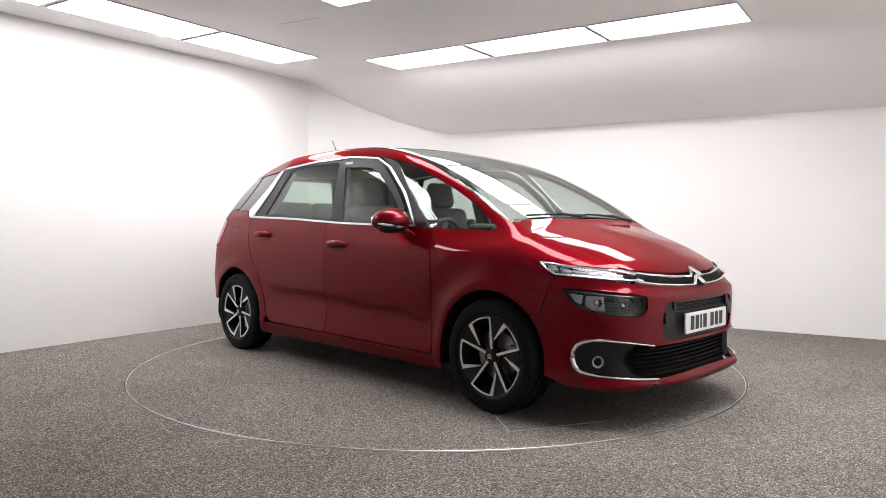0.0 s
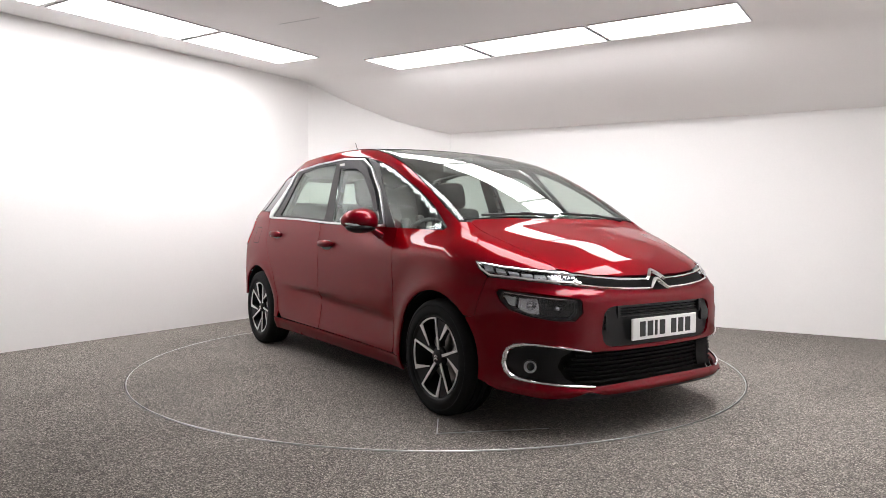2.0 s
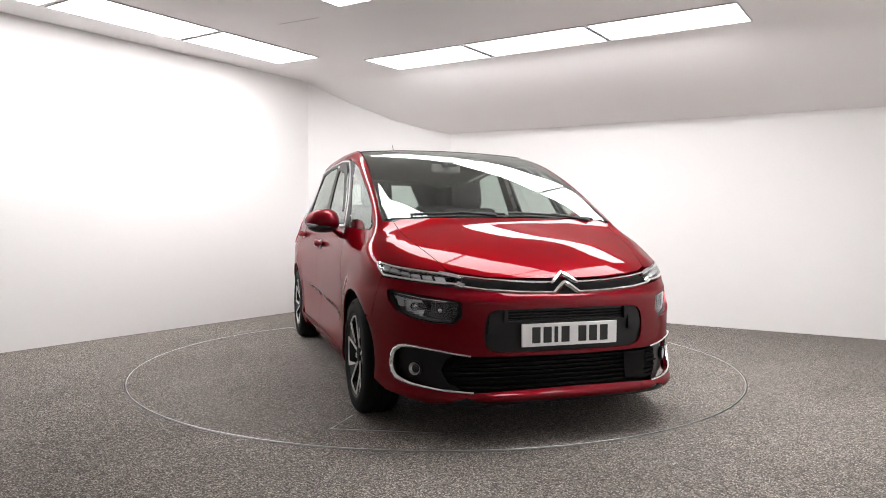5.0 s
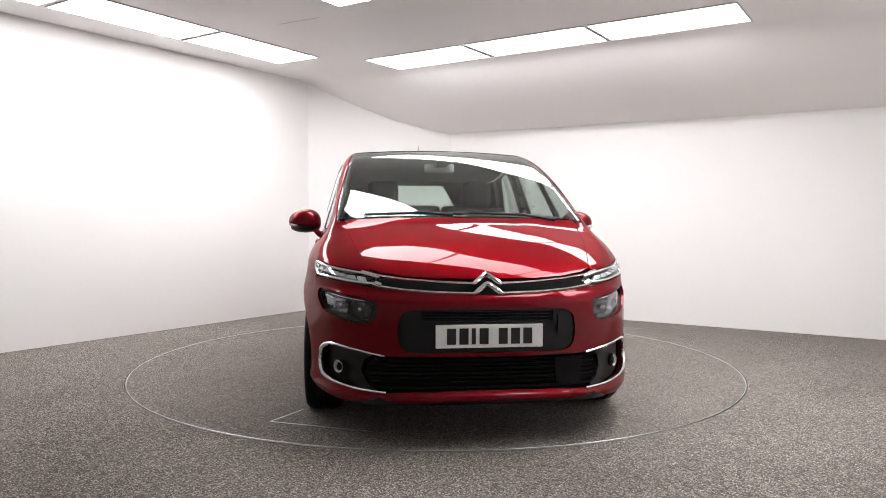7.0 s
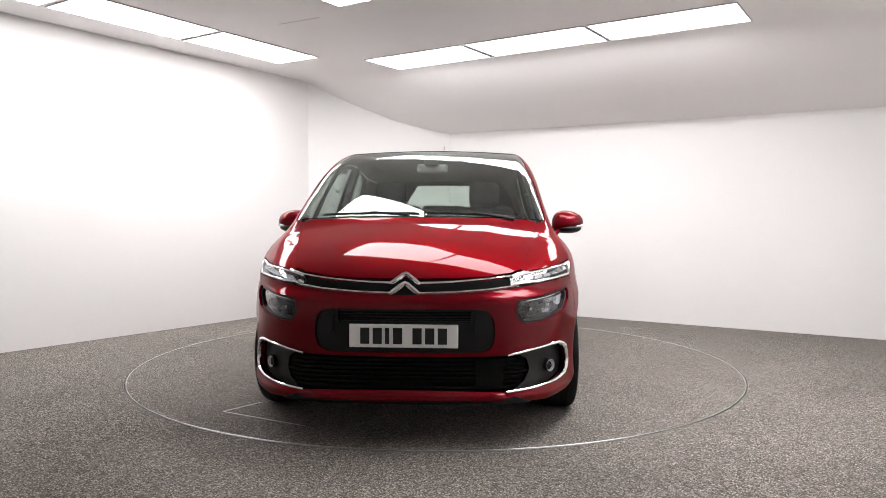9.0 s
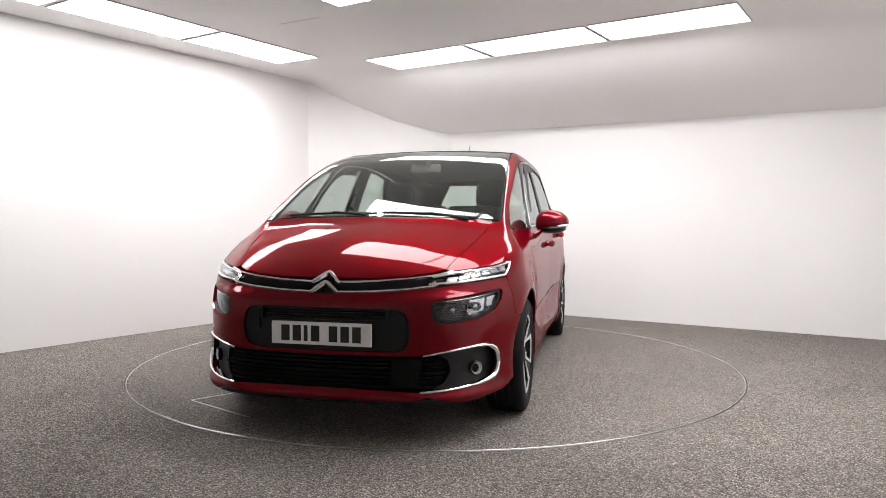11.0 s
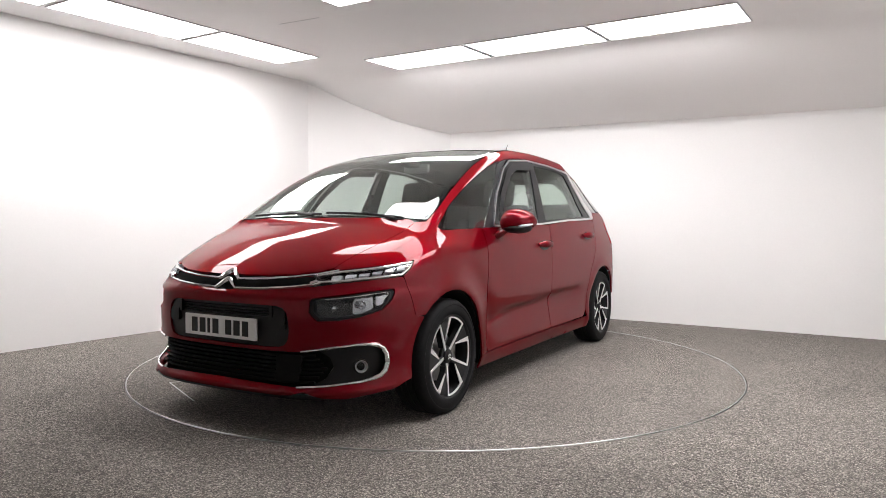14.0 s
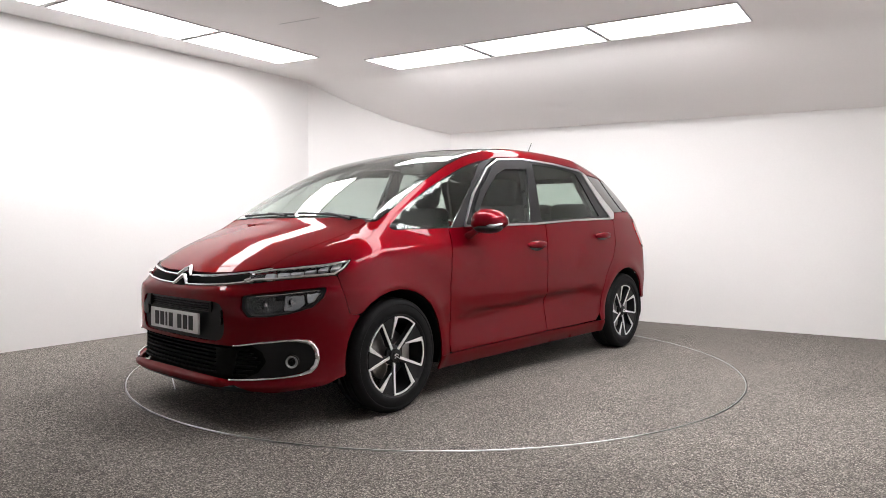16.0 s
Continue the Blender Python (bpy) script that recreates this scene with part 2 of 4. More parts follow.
def light_panel(x, y, turn, length=1.215, width=0.60):
    """A recessed luminous panel: thin frame and glowing diffuser."""
    top = new("light_panel")
    tagged(top, "rectangular white recessed ceiling light panel, lit", "ceiling light", "ceiling light panels")
    bm = bmesh.new()
    L, Wd, f = length / 2, width / 2, 0.012
    for lo, hi in (((-L, -Wd, -0.010), (L, -Wd + f, 0.0)), ((-L, Wd - f, -0.010), (L, Wd, 0.0)), ((-L, -Wd + f, -0.010), (-L + f, Wd - f, 0.0)), ((L - f, -Wd + f, -0.010), (L, Wd - f, 0.0))):
        box(bm, lo, hi)
    part("frame", bm, M_FRAME, top)
    bm = bmesh.new()
    box(bm, (-L + f, -Wd + f, -0.006), (L - f, Wd - f, -0.001))
    part("diffuser", bm, M_PANEL, top, "glowing white diffuser")
    top.matrix_basis = ceiling_pose(x, y, turn)
    return top


def build_panels():
    first = light_panel(*PANELS[0])
    for x, y, turn in PANELS[1:]:
        copy_thing(first, ceiling_pose(x, y, turn))


# ---- panels cut from the car's outer form ----
PIVOT = 1.2
BACK = -1.3


def along(x, y):
    """How far round the car a place lies: x along its flank, an angle round its nose and tail."""
    if x > PIVOT:
        return PIVOT + math.atan2(x - PIVOT, y)
    if x < BACK:
        return BACK - math.atan2(BACK - x, y)
    return x


MID = PIVOT + math.pi / 2


def round_rays(u, z):
    o = np.stack([np.clip(u, BACK, PIVOT), 0 * u, z], 1)
    a = np.where(u > PIVOT, u - PIVOT, np.where(u < BACK, u - BACK, 0.0))
    return o, np.stack([np.sin(a), np.cos(a), 0 * u], 1)


def top_rays(x, y):
    return np.stack([x, y, 0 * x + 0.55], 1), np.stack([0 * x, 0 * x, 0 * x + 1], 1)


def slant_rays(x, w):
    h = math.sqrt(0.5)
    return np.stack([x, -w * h, 0.75 + w * h], 1), np.stack([0 * x, 0 * x + h, 0 * x + h], 1)


def slant(x, y, z):
    return (x, (z - 0.75 - y) * math.sqrt(0.5))


def project(rays, uv):
    """The skin's points and normals where rays from inside meet it."""
    o, d = rays(uv[:, 0], uv[:, 1])
    lo, hi = np.zeros(len(uv)), np.full(len(uv), 1.6)
    for _ in range(34):
        mid = (lo + hi) / 2
        q = o + d * mid[:, None]
        inside = form(q[:, 0], q[:, 1], q[:, 2]) < 0
        lo, hi = np.where(inside, mid, lo), np.where(inside, hi, mid)
    q = o + d * lo[:, None]
    e = 0.004
    g = np.stack([form(*(q + e * np.eye(3)[i]).T) - form(*(q - e * np.eye(3)[i]).T) for i in range(3)], 1)
    return q, g / np.linalg.norm(g, axis=1)[:, None]


def skin(rays, u, v):
    return project(rays, np.array([[u, v]], float))[0][0]


def rounded(pts, r=0.0, step=0.03):
    """A closed outline with its corners rounded, in short steps."""
    pts = [np.array(q, float) for q in pts]
    out = []
    n = len(pts)
    for i in range(n):
        p0, p1, p2 = pts[i - 1], pts[i], pts[(i + 1) % n]
        a, b = p0 - p1, p2 - p1
        la, lb = np.linalg.norm(a), np.linalg.norm(b)
        turn = abs(math.atan2(a[0] * b[1] - a[1] * b[0], a @ b))
        c = min(r / max(math.tan(turn / 2), 0.05), 0.48 * la, 0.48 * lb) if r else 0
        if c < 1e-4:
            out.append(p1)
            continue
        s, e = p1 + a / la * c, p1 + b / lb * c
        for k in range(7):
            t = k / 6
            out.append((1 - t) ** 2 * s + 2 * t * (1 - t) * p1 + t * t * e)
    dense = []
    for i in range(len(out)):
        p, q = out[i], out[(i + 1) % len(out)]
        m = max(1, int(np.linalg.norm(q - p) / step + 0.5))
        dense += [p + (q - p) * k / m for k in range(m)]
    keep = [q for i, q in enumerate(dense) if np.linalg.norm(q - dense[i - 1]) > 1e-4]
    return np.array(keep)


def within(ring, q):
    """Which of the points q lie inside the ring."""
    x, y = q[:, 0], q[:, 1]
    hit = np.zeros(len(q), bool)
    for (x1, y1), (x2, y2) in zip(ring, np.roll(ring, -1, axis=0)):
        cross = (y1 > y) != (y2 > y)
        hit ^= cross & (x < (x2 - x1) * (y - y1) / (y2 - y1 + 1e-15) + x1)
    return hit


def sheet(rings, step):
    """Triangles that fill the first ring but not the others."""
    from_ring = np.concatenate(rings)
    lo, hi = rings[0].min(0), rings[0].max(0)
    gx, gy = np.meshgrid(np.arange(lo[0], hi[0], step), np.arange(lo[1], hi[1], step))
    gx = gx + (np.arange(gx.shape[0]) % 2)[:, None] * step / 2
    g = np.stack([gx.ravel(), gy.ravel()], 1)
    ok = within(rings[0], g)
    for r in rings[1:]:
        ok &= ~within(r, g)
    g = g[ok]
    if len(g):
        far = np.array([np.min(np.sum((from_ring - q) ** 2, axis=1)) for q in g]) > (0.5 * step) ** 2
        g = g[far]
    pts = np.concatenate([from_ring, g]) if len(g) else from_ring
    edges, at = [], 0
    for r in rings:
        edges += [(at + i, at + (i + 1) % len(r)) for i in range(len(r))]
        at += len(r)
    cdt = delaunay([Vector(q) for q in pts], edges, [], 0, 1e-6)
    v = np.array([tuple(q) for q in cdt[0]])
    f = np.array([t for t in cdt[2] if len(t) == 3])
    mid = v[f].mean(1)
    ok = within(rings[0], mid)
    for r in rings[1:]:
        ok &= ~within(r, mid)
    return v, f[ok]


def panel(name, mat, outline, rays=round_rays, holes=(), parent=None, r=0.01, step=0.03, off=0.0, thick=0.012, both=True, label="", bow=None):
    """A piece of the car's skin inside an outline, with thickness; both: on each flank."""
    rings = [rounded(outline, r, step * 0.8)] + [rounded(h, r, step * 0.8) for h in holes]
    uv, tri = sheet(rings, step)
    q, n = project(rays, uv)
    lift = off if bow is None else off + bow(q)
    q = q + n * (lift if np.isscalar(lift) else lift[:, None])
    count = {}
    for t in tri:
        for e in ((t[0], t[1]), (t[1], t[2]), (t[2], t[0])):
            count[tuple(sorted(e))] = count.get(tuple(sorted(e)), 0) + 1
    mid = q[tri]
    facing = np.einsum("ij,ij->i", np.cross(mid[:, 1] - mid[:, 0], mid[:, 2] - mid[:, 0]), n[tri].mean(1))
    tri = np.where((facing > 0)[:, None], tri, tri[:, ::-1])
    m = len(q)
    verts = np.concatenate([q, q - n * thick, q, q - n * thick])
    faces = [tuple(t) for t in tri] + [tuple(t[::-1] + m) for t in tri]
    normals = np.concatenate([n, -n, n * 0, n * 0])
    for t in tri:
        for a, b in ((t[0], t[1]), (t[1], t[2]), (t[2], t[0])):
            if count[tuple(sorted((a, b)))] == 1:
                faces.append((a + 2 * m, a + 3 * m, b + 3 * m, b + 2 * m))
                out = np.cross(q[b] - q[a], n[a])
                for k in (a, b):
                    normals[k + 2 * m] += out
                    normals[k + 3 * m] += out
    size = np.linalg.norm(normals, axis=1)
    normals[size > 1e-12] /= size[size > 1e-12][:, None]
    used = sorted({i for f in faces for i in f})
    index = {k: i for i, k in enumerate(used)}
    verts, normals = verts[used], normals[used]
    faces = [tuple(index[i] for i in f) for f in faces]
    made = []
    for s in (1, -1) if both else (1,):
        flip = np.array([1, s, 1])
        me = bpy.data.meshes.new(name)
        me.from_pydata((verts * flip).tolist(), [], faces if s > 0 else [f[::-1] for f in faces])
        me.materials.append(mat)
        me.polygons.foreach_set("use_smooth", [True] * len(me.polygons))
        me.normals_split_custom_set_from_vertices((normals * flip).tolist())
        ob = new(name, me)
        ob.parent = parent[0 if s > 0 else 1] if isinstance(parent, (list, tuple)) else parent
        if mat in (M_GLASS, M_TINT, M_SCREEN, M_LENS):
            ob.visible_shadow = False
        made.append(tagged(ob, label))
    return made


def arc(cx, cz, r, a0, a1, n=14):
    """Points of a wheel arch, by angle from straight ahead, upwards."""
    return [(along(cx + r * math.cos(radians(a)), 0.9), cz + r * math.sin(radians(a))) for a in np.linspace(a0, a1, n)]


AXLE_F, AXLE_R, HUB = 1.425, -1.430, 0.320


# ---- the car's outer form: x forward from mid-wheelbase, y to its left, z up ----
def soft(xs, ys, sigma):
    """A smooth curve through a few knots."""
    g = np.linspace(xs[0] - 0.5, xs[-1] + 0.5, 1200)
    x, y = np.array(xs, float), np.array(ys, float)
    h, k = np.diff(x), np.diff(y) / np.diff(x)
    m = np.concatenate([[k[0]], np.zeros(len(x) - 2), [k[-1]]])
    for i in range(1, len(x) - 1):
        if k[i - 1] * k[i] > 0:
            a, b = 2 * h[i] + h[i - 1], h[i] + 2 * h[i - 1]
            m[i] = (a + b) / (a / k[i - 1] + b / k[i])
    c = np.clip(g, x[0], x[-1])
    i = np.clip(np.searchsorted(x, c) - 1, 0, len(h) - 1)
    t = (c - x[i]) / h[i]
    v = (1 + 2 * t) * (1 - t) ** 2 * y[i] + t * (1 - t) ** 2 * h[i] * m[i] + t * t * (3 - 2 * t) * y[i + 1] - t * t * (1 - t) * h[i] * m[i + 1]
    d = g[1] - g[0]
    n = int(3 * sigma / d) + 1
    k = np.exp(-0.5 * (np.arange(-n, n + 1) * d / sigma) ** 2)
    v = np.convolve(np.pad(v, n, mode="edge"), k / k.sum(), mode="valid")
    return lambda x: np.interp(x, g, v)


ROOF = soft([-2.3, -2.1, -1.86, -1.6, -1.2, -0.8, -0.4, -0.05, 0.25, 0.55, 0.85, 1.15, 1.47, 1.9],
            [0.95, 1.12, 1.46, 1.56, 1.628, 1.662, 1.672, 1.662, 1.632, 1.562, 1.448, 1.302, 1.116, 0.84], 0.05)
BONNET = soft([0.9, 1.2, 1.47, 1.6, 1.72, 1.85, 1.98, 2.1, 2.2, 2.3], [1.25, 1.171, 1.098, 1.063, 1.030, 0.990, 0.940, 0.886, 0.83, 0.76], 0.04)
CROWN = soft([-2, -0.2, 0.3, 1.3, 1.5, 1.8, 2.1], [0.10, 0.075, 0.055, 0.05, 0.085, 0.15, 0.19], 0.1)
WIDE = soft([-2.3, -2.0, -1.8, -1.4, -1.0, 0.0, 0.8, 1.4, 1.7, 1.9, 2.05, 2.3],
            [0.80, 0.865, 0.893, 0.912, 0.908, 0.896, 0.900, 0.913, 0.902, 0.875, 0.84, 0.76], 0.08)
TUCK = soft([0.1, 0.2, 0.27, 0.33, 0.45, 0.62, 0.78, 0.9, 1.0, 1.08, 1.2, 1.35, 1.5, 1.62],
            [0.07, 0.035, 0.006, 0.012, 0.014, 0.0, 0.0, 0.008, 0.022, 0.04, 0.075, 0.117, 0.166, 0.215], 0.025)
LEAN = soft([-2.2, -1.6, -0.9, 0.0, 0.85, 1.1, 1.35, 1.6, 1.75, 2.1], [0.20, 0.10, 0.0, 0.02, 0.14, 0.25, 0.37, 0.42, 0.43, 0.46], 0.14)
RISE = soft([0.5, 0.86, 0.93, 1.0, 1.07, 1.2, 1.4, 1.7], [0.0, 0.0, 0.05, 0.185, 0.25, 0.27, 0.28, 0.28], 0.02)
NOSE = soft([0.1, 0.19, 0.235, 0.27, 0.36, 0.45, 0.6, 0.68, 0.709, 0.729, 0.80, 0.86, 0.95, 1.2],
            [2.20, 2.265, 2.305, 2.270, 2.258, 2.258, 2.262, 2.260, 2.256, 2.226, 2.203, 2.15, 2.02, 1.7], 0.010)
SWEEP = soft([0, 0.2, 0.4, 0.5, 0.6, 0.7, 0.8, 0.9, 1.0], [0, 0.005, 0.022, 0.046, 0.094, 0.18, 0.315, 0.50, 0.75], 0.03)
TAIL = soft([0.1, 0.3, 0.55, 0.75, 0.95, 1.15, 1.42, 1.62], [-2.10, -2.16, -2.17, -2.14, -2.11, -2.03, -1.86, -1.70], 0.03)


def smax(a, b, k):
    h = np.maximum(k - np.abs(a - b), 0) / k
    return np.maximum(a, b) + h * h * k * 0.25


def hollow(d):
    """A sharp ledge above a long soft hollow."""
    return np.where(d > 0, 0.0, 1.0) * (1 - np.exp(-(d / 0.022) ** 2)) * np.exp(-(np.minimum(d, 0) / 0.17) ** 2)


def form(x, y, z):
    """Below zero inside the car's skin, above zero outside."""
    a = np.abs(y)
    side = a - (WIDE(x) - TUCK(z) - LEAN(x) * RISE(z)
                - 0.33 * np.clip((-x - 0.9) / 0.6, 0, 1.3) * np.maximum(z - 1.15, 0)
                + 0.012 * np.exp(-((np.hypot(x - AXLE_F, z - HUB) - 0.40) / 0.05) ** 2) + 0.010 * np.exp(-((np.hypot(x - AXLE_R, z - HUB) - 0.41) / 0.05) ** 2)
                - 0.008 * np.exp(-((np.hypot(x - AXLE_F, z - HUB) - 0.54) / 0.07) ** 2) * np.clip((z - 0.35) / 0.2, 0, 1)
                - 0.030 * hollow(z - (0.553 - 0.045 * x)) * np.exp(-((x - 0.02) / 0.80) ** 6))
    top = (z - (smax(ROOF(x), np.where(x > 0.8, BONNET(x), 0.0), 0.02) - CROWN(x) * a * a)) * 0.85
    nose = (x - (NOSE(z) - SWEEP(a))) * 0.8
    tail = (TAIL(z) + 0.30 * a ** 3 - x) * 0.9
    f = smax(side, top, 0.075)
    f = smax(f, nose, 0.10)
    f = smax(f, tail, 0.14)
    return smax(f, 0.16 - z, 0.04)


# ---- the car ----
BELT = [(-1.30, 1.125), (-0.62, 1.108), (-0.06, 1.075), (0.40, 1.062), (0.76, 1.055)]
GLASS_EDGE = [(1.435, 0.745), (1.3, 0.742), (1.15, 0.725), (0.95, 0.705), (0.75, 0.682), (0.55, 0.665), (0.33, 0.645), (-0.1, 0.62), (-0.6, 0.61), (-1.2, 0.575), (-1.66, 0.51)]
RAIL_LOW = [(1.41, 1.042), (1.39, 1.05), (1.2, 1.183), (1.01, 1.287), (0.81, 1.378), (0.63, 1.452), (0.45, 1.505), (0.36, 1.523), (0.22, 1.550), (-0.10, 1.571), (-0.52, 1.563), (-0.88, 1.536), (-1.03, 1.507), (-1.46, 1.492), (-1.66, 1.462)]
FRAME = [(-1.240, 1.138), (-0.62, 1.118), (-0.06, 1.085), (0.40, 1.072), (0.735, 1.065), (0.57, 1.28), (0.37, 1.46), (0.22, 1.529), (-0.10, 1.556), (-0.52, 1.548), (-0.950, 1.512)]
GLASS_F = [(-0.01, 1.092), (0.40, 1.082), (0.675, 1.076), (0.515, 1.29), (0.32, 1.455), (0.19, 1.506), (-0.135, 1.53)]
GLASS_R = [(-1.06, 1.148), (-0.62, 1.13), (-0.155, 1.105), (-0.215, 1.533), (-0.58, 1.527), (-0.82, 1.498)]


def side_to_slant(x, z):
    p = skin(round_rays, along(x, 0.75) if x < PIVOT else PIVOT + math.atan2(x - PIVOT, 0.79), z)
    return slant(*p)


def top_to_slant(x, y):
    return slant(*skin(top_rays, x, y))


def mirrored(half):
    """An outline across the nose, from its left half."""
    return list(half) + [(2 * MID - u, z) for u, z in reversed(half) if abs(u - MID) > 1e-6]


def between(line, n):
    """The knots of a line with n steps on each stretch."""
    out = [(x0 + (x1 - x0) * k / n, y0 + (y1 - y0) * k / n) for (x0, y0), (x1, y1) in zip(line, line[1:]) for k in range(n)]
    return out + [line[-1]]


def build_shell(car):
    # doors, wings, quarters and sills
    front = panel("front_door", M_PAINT, [(-0.185, 1.074), (-0.06, 1.07), (0.40, 1.057), (0.76, 1.05), (0.90, 1.045), (0.905, 0.99), (0.945, 0.85), (0.955, 0.7), (0.94, 0.5), (0.955, 0.33), (0.94, 0.275), (-0.17, 0.285), (-0.155, 0.6), (-0.16, 0.85)], parent=car, r=0.015)
    rear = panel("rear_door", M_PAINT, [(-0.191, 1.074), (-0.166, 0.85), (-0.161, 0.6), (-0.176, 0.285), (-0.90, 0.292), (-0.965, 0.34), (-0.99, 0.48), (-1.06, 0.655), (-1.175, 0.80), (-1.235, 0.92), (-1.285, 1.12), (-0.62, 1.104)], parent=car, r=0.02)
    panel("sill", M_PAINT, [(-1.044, 0.281), (-1.046, 0.19), (1.045, 0.185), (1.045, 0.268), (-0.17, 0.279)], parent=car, r=0.004)
    seam = [(1.47, 0.685), (1.62, 0.667), (1.81, 0.632), (1.95, 0.592), (2.04, 0.568)]
    wing_edge = [(1.43, 0.752)] + [(x, y + 0.0035) for x, y in between(seam, 7)] + [(2.045, 0.574)]
    wing_top = [(along(x, y), skin(top_rays, x, y)[2]) for x, y in wing_edge]
    flange = between(seam, 4)
    panel("wing_flange", M_PAINT, [(x, y + 0.022) for x, y in flange] + [(x, y - 0.022) for x, y in reversed(flange)], top_rays, parent=car, r=0.0, step=0.02, off=-0.007, thick=0.004)
    panel("front_wing", M_PAINT, [(0.911, 0.99), (0.905, 1.045), (along(1.36, 0.8), 1.032)] + wing_top + [(2.155, 0.832), (2.02, 0.845), (1.90, 0.857), (1.75, 0.878), (1.775, 0.84), (1.83, 0.797), (1.79, 0.68), (1.765, 0.585)]
          + arc(AXLE_F, HUB, 0.382, 45, 188) + [(1.03, 0.272), (0.962, 0.272), (0.961, 0.33), (0.946, 0.5), (0.961, 0.7), (0.951, 0.85)], parent=car, r=0.004)
    panel("rear_quarter", M_PAINT, [(-1.291, 1.12), (-1.241, 0.92), (-1.181, 0.80), (-1.066, 0.655), (-0.996, 0.48), (-0.971, 0.34), (-0.985, 0.294), (-1.0, 0.285)] + arc(AXLE_R, HUB, 0.385, -5, 164, 18) + [(-1.80, 0.425), (-1.906, 0.415), (-1.93, 0.62), (-1.90, 0.86), (-1.775, 0.90), (-1.77, 1.10), (-1.80, 1.195), (-1.40, 1.185), (-1.34, 1.14)], parent=car, r=0.004)
    # bonnet, roof and screen
    wide = [(1.455, 0.64), (1.47, 0.685), (1.62, 0.667), (1.81, 0.632), (1.95, 0.592), (2.04, 0.568), (2.090, 0.51), (2.14, 0.40), (2.171, 0.25), (2.182, 0.10)]
    panel("bonnet", M_PAINT, wide + [(x, -y) for x, y in reversed(wide)] + [(1.485, -0.3), (1.49, 0), (1.485, 0.3)], top_rays, parent=car, r=0.012, both=False,
          bow=lambda q: 0.007 * np.exp(-((np.abs(q[:, 1]) - 0.40 - 0.06 * (1.5 - q[:, 0])) / 0.07) ** 2) * np.clip((2.12 - q[:, 0]) / 0.3, 0, 1))
    edge = [(x, y - 0.006) for x, y in GLASS_EDGE if x > 0.3]
    panel("windscreen", M_SCREEN, edge + [(0.30, 0.635), (0.24, 0.3), (0.225, 0), (0.24, -0.3), (0.30, -0.635)] + [(x, -y) for x, y in reversed(edge)] + [(1.46, -0.35), (1.475, 0), (1.46, 0.35)], top_rays, parent=car, r=0.02, step=0.04, off=-0.003, thick=0.005, both=False, label="clear glass windscreen reaching far up the roof")
    edge = [(x, y - 0.006) for x, y in GLASS_EDGE if x < 0.3]
    panel("roof_panel", M_DARKGLASS, [(0.295, 0.633)] + edge + [(-1.70, 0.3), (-1.715, 0), (-1.70, -0.3)] + [(x, -y) for x, y in reversed(edge)] + [(0.295, -0.633), (0.235, -0.3), (0.22, 0), (0.235, 0.3)], top_rays, parent=car, r=0.02, step=0.05, both=False, label="glossy black panoramic roof")
    low = [side_to_slant(x, z) for x, z in RAIL_LOW]
    high = [top_to_slant(x, y) for x, y in GLASS_EDGE]
    panel("roof_rail", M_PAINT, low + high[::-1], slant_rays, parent=car, r=0.006, step=0.025)
    panel("rail_lining", M_TRIM, low + high[::-1], slant_rays, parent=car, r=0.006, step=0.05, off=-0.024, thick=0.01, label="dark pillar and roof edge lining")
    # side glazing
    panel("window_frame", M_BLACK, FRAME, holes=[GLASS_F, GLASS_R], parent=car, r=0.02, step=0.025, off=-0.004)
    panel("front_window", M_GLASS, GLASS_F, parent=front, r=0.02, step=0.05, off=-0.010, thick=0.004)
    panel("rear_window", M_TINT, GLASS_R, parent=rear, r=0.02, step=0.05, off=-0.010, thick=0.004, label="lightly tinted window glass")
    panel("chrome_trim", M_SATIN, [(-1.30, 1.127), (-0.62, 1.105), (-0.06, 1.073), (0.40, 1.060), (0.752, 1.053), (0.584, 1.284), (0.379, 1.468), (0.226, 1.539), (-0.10, 1.567), (-0.52, 1.559), (-0.88, 1.532), (-1.03, 1.503), (-1.37, 1.187)], holes=[FRAME], parent=car, r=0.012, step=0.02, off=0.003, label="satin chrome window surround, broad at the rear pillar")
    panel("pillar_trim", M_BLACK, [(0.757, 1.05), (0.868, 1.048), (0.59, 1.325), (0.45, 1.485), (0.36, 1.519), (0.26, 1.541), (0.385, 1.472), (0.591, 1.288)], parent=car, r=0.004, step=0.02, off=-0.002)
    quarter = [(0.872, 1.05), (1.385, 1.04), (1.2, 1.177), (1.005, 1.282), (0.81, 1.373), (0.63, 1.447), (0.448, 1.499), (0.457, 1.480), (0.595, 1.330)]
    panel("wind_deflector", M_BLACK, [(-0.13, 1.54), (0.19, 1.516), (0.33, 1.465), (0.525, 1.295), (0.635, 1.155), (0.59, 1.15), (0.48, 1.272), (0.30, 1.418), (0.18, 1.463), (-0.125, 1.482)], parent=front, r=0.015, step=0.02, off=0.014, thick=0.004, label="dark smoked wind deflector")
    panel("quarter_glass", M_GLASS, quarter, parent=car, r=0.02, step=0.04, off=-0.006, thick=0.004)
    panel("rear_side_glass", M_DARKGLASS, [(-1.655, 1.195), (-1.39, 1.19), (-1.045, 1.498), (-1.46, 1.487), (-1.53, 1.47)], parent=car, r=0.012, step=0.03, off=-0.004, label="dark rear side glass")
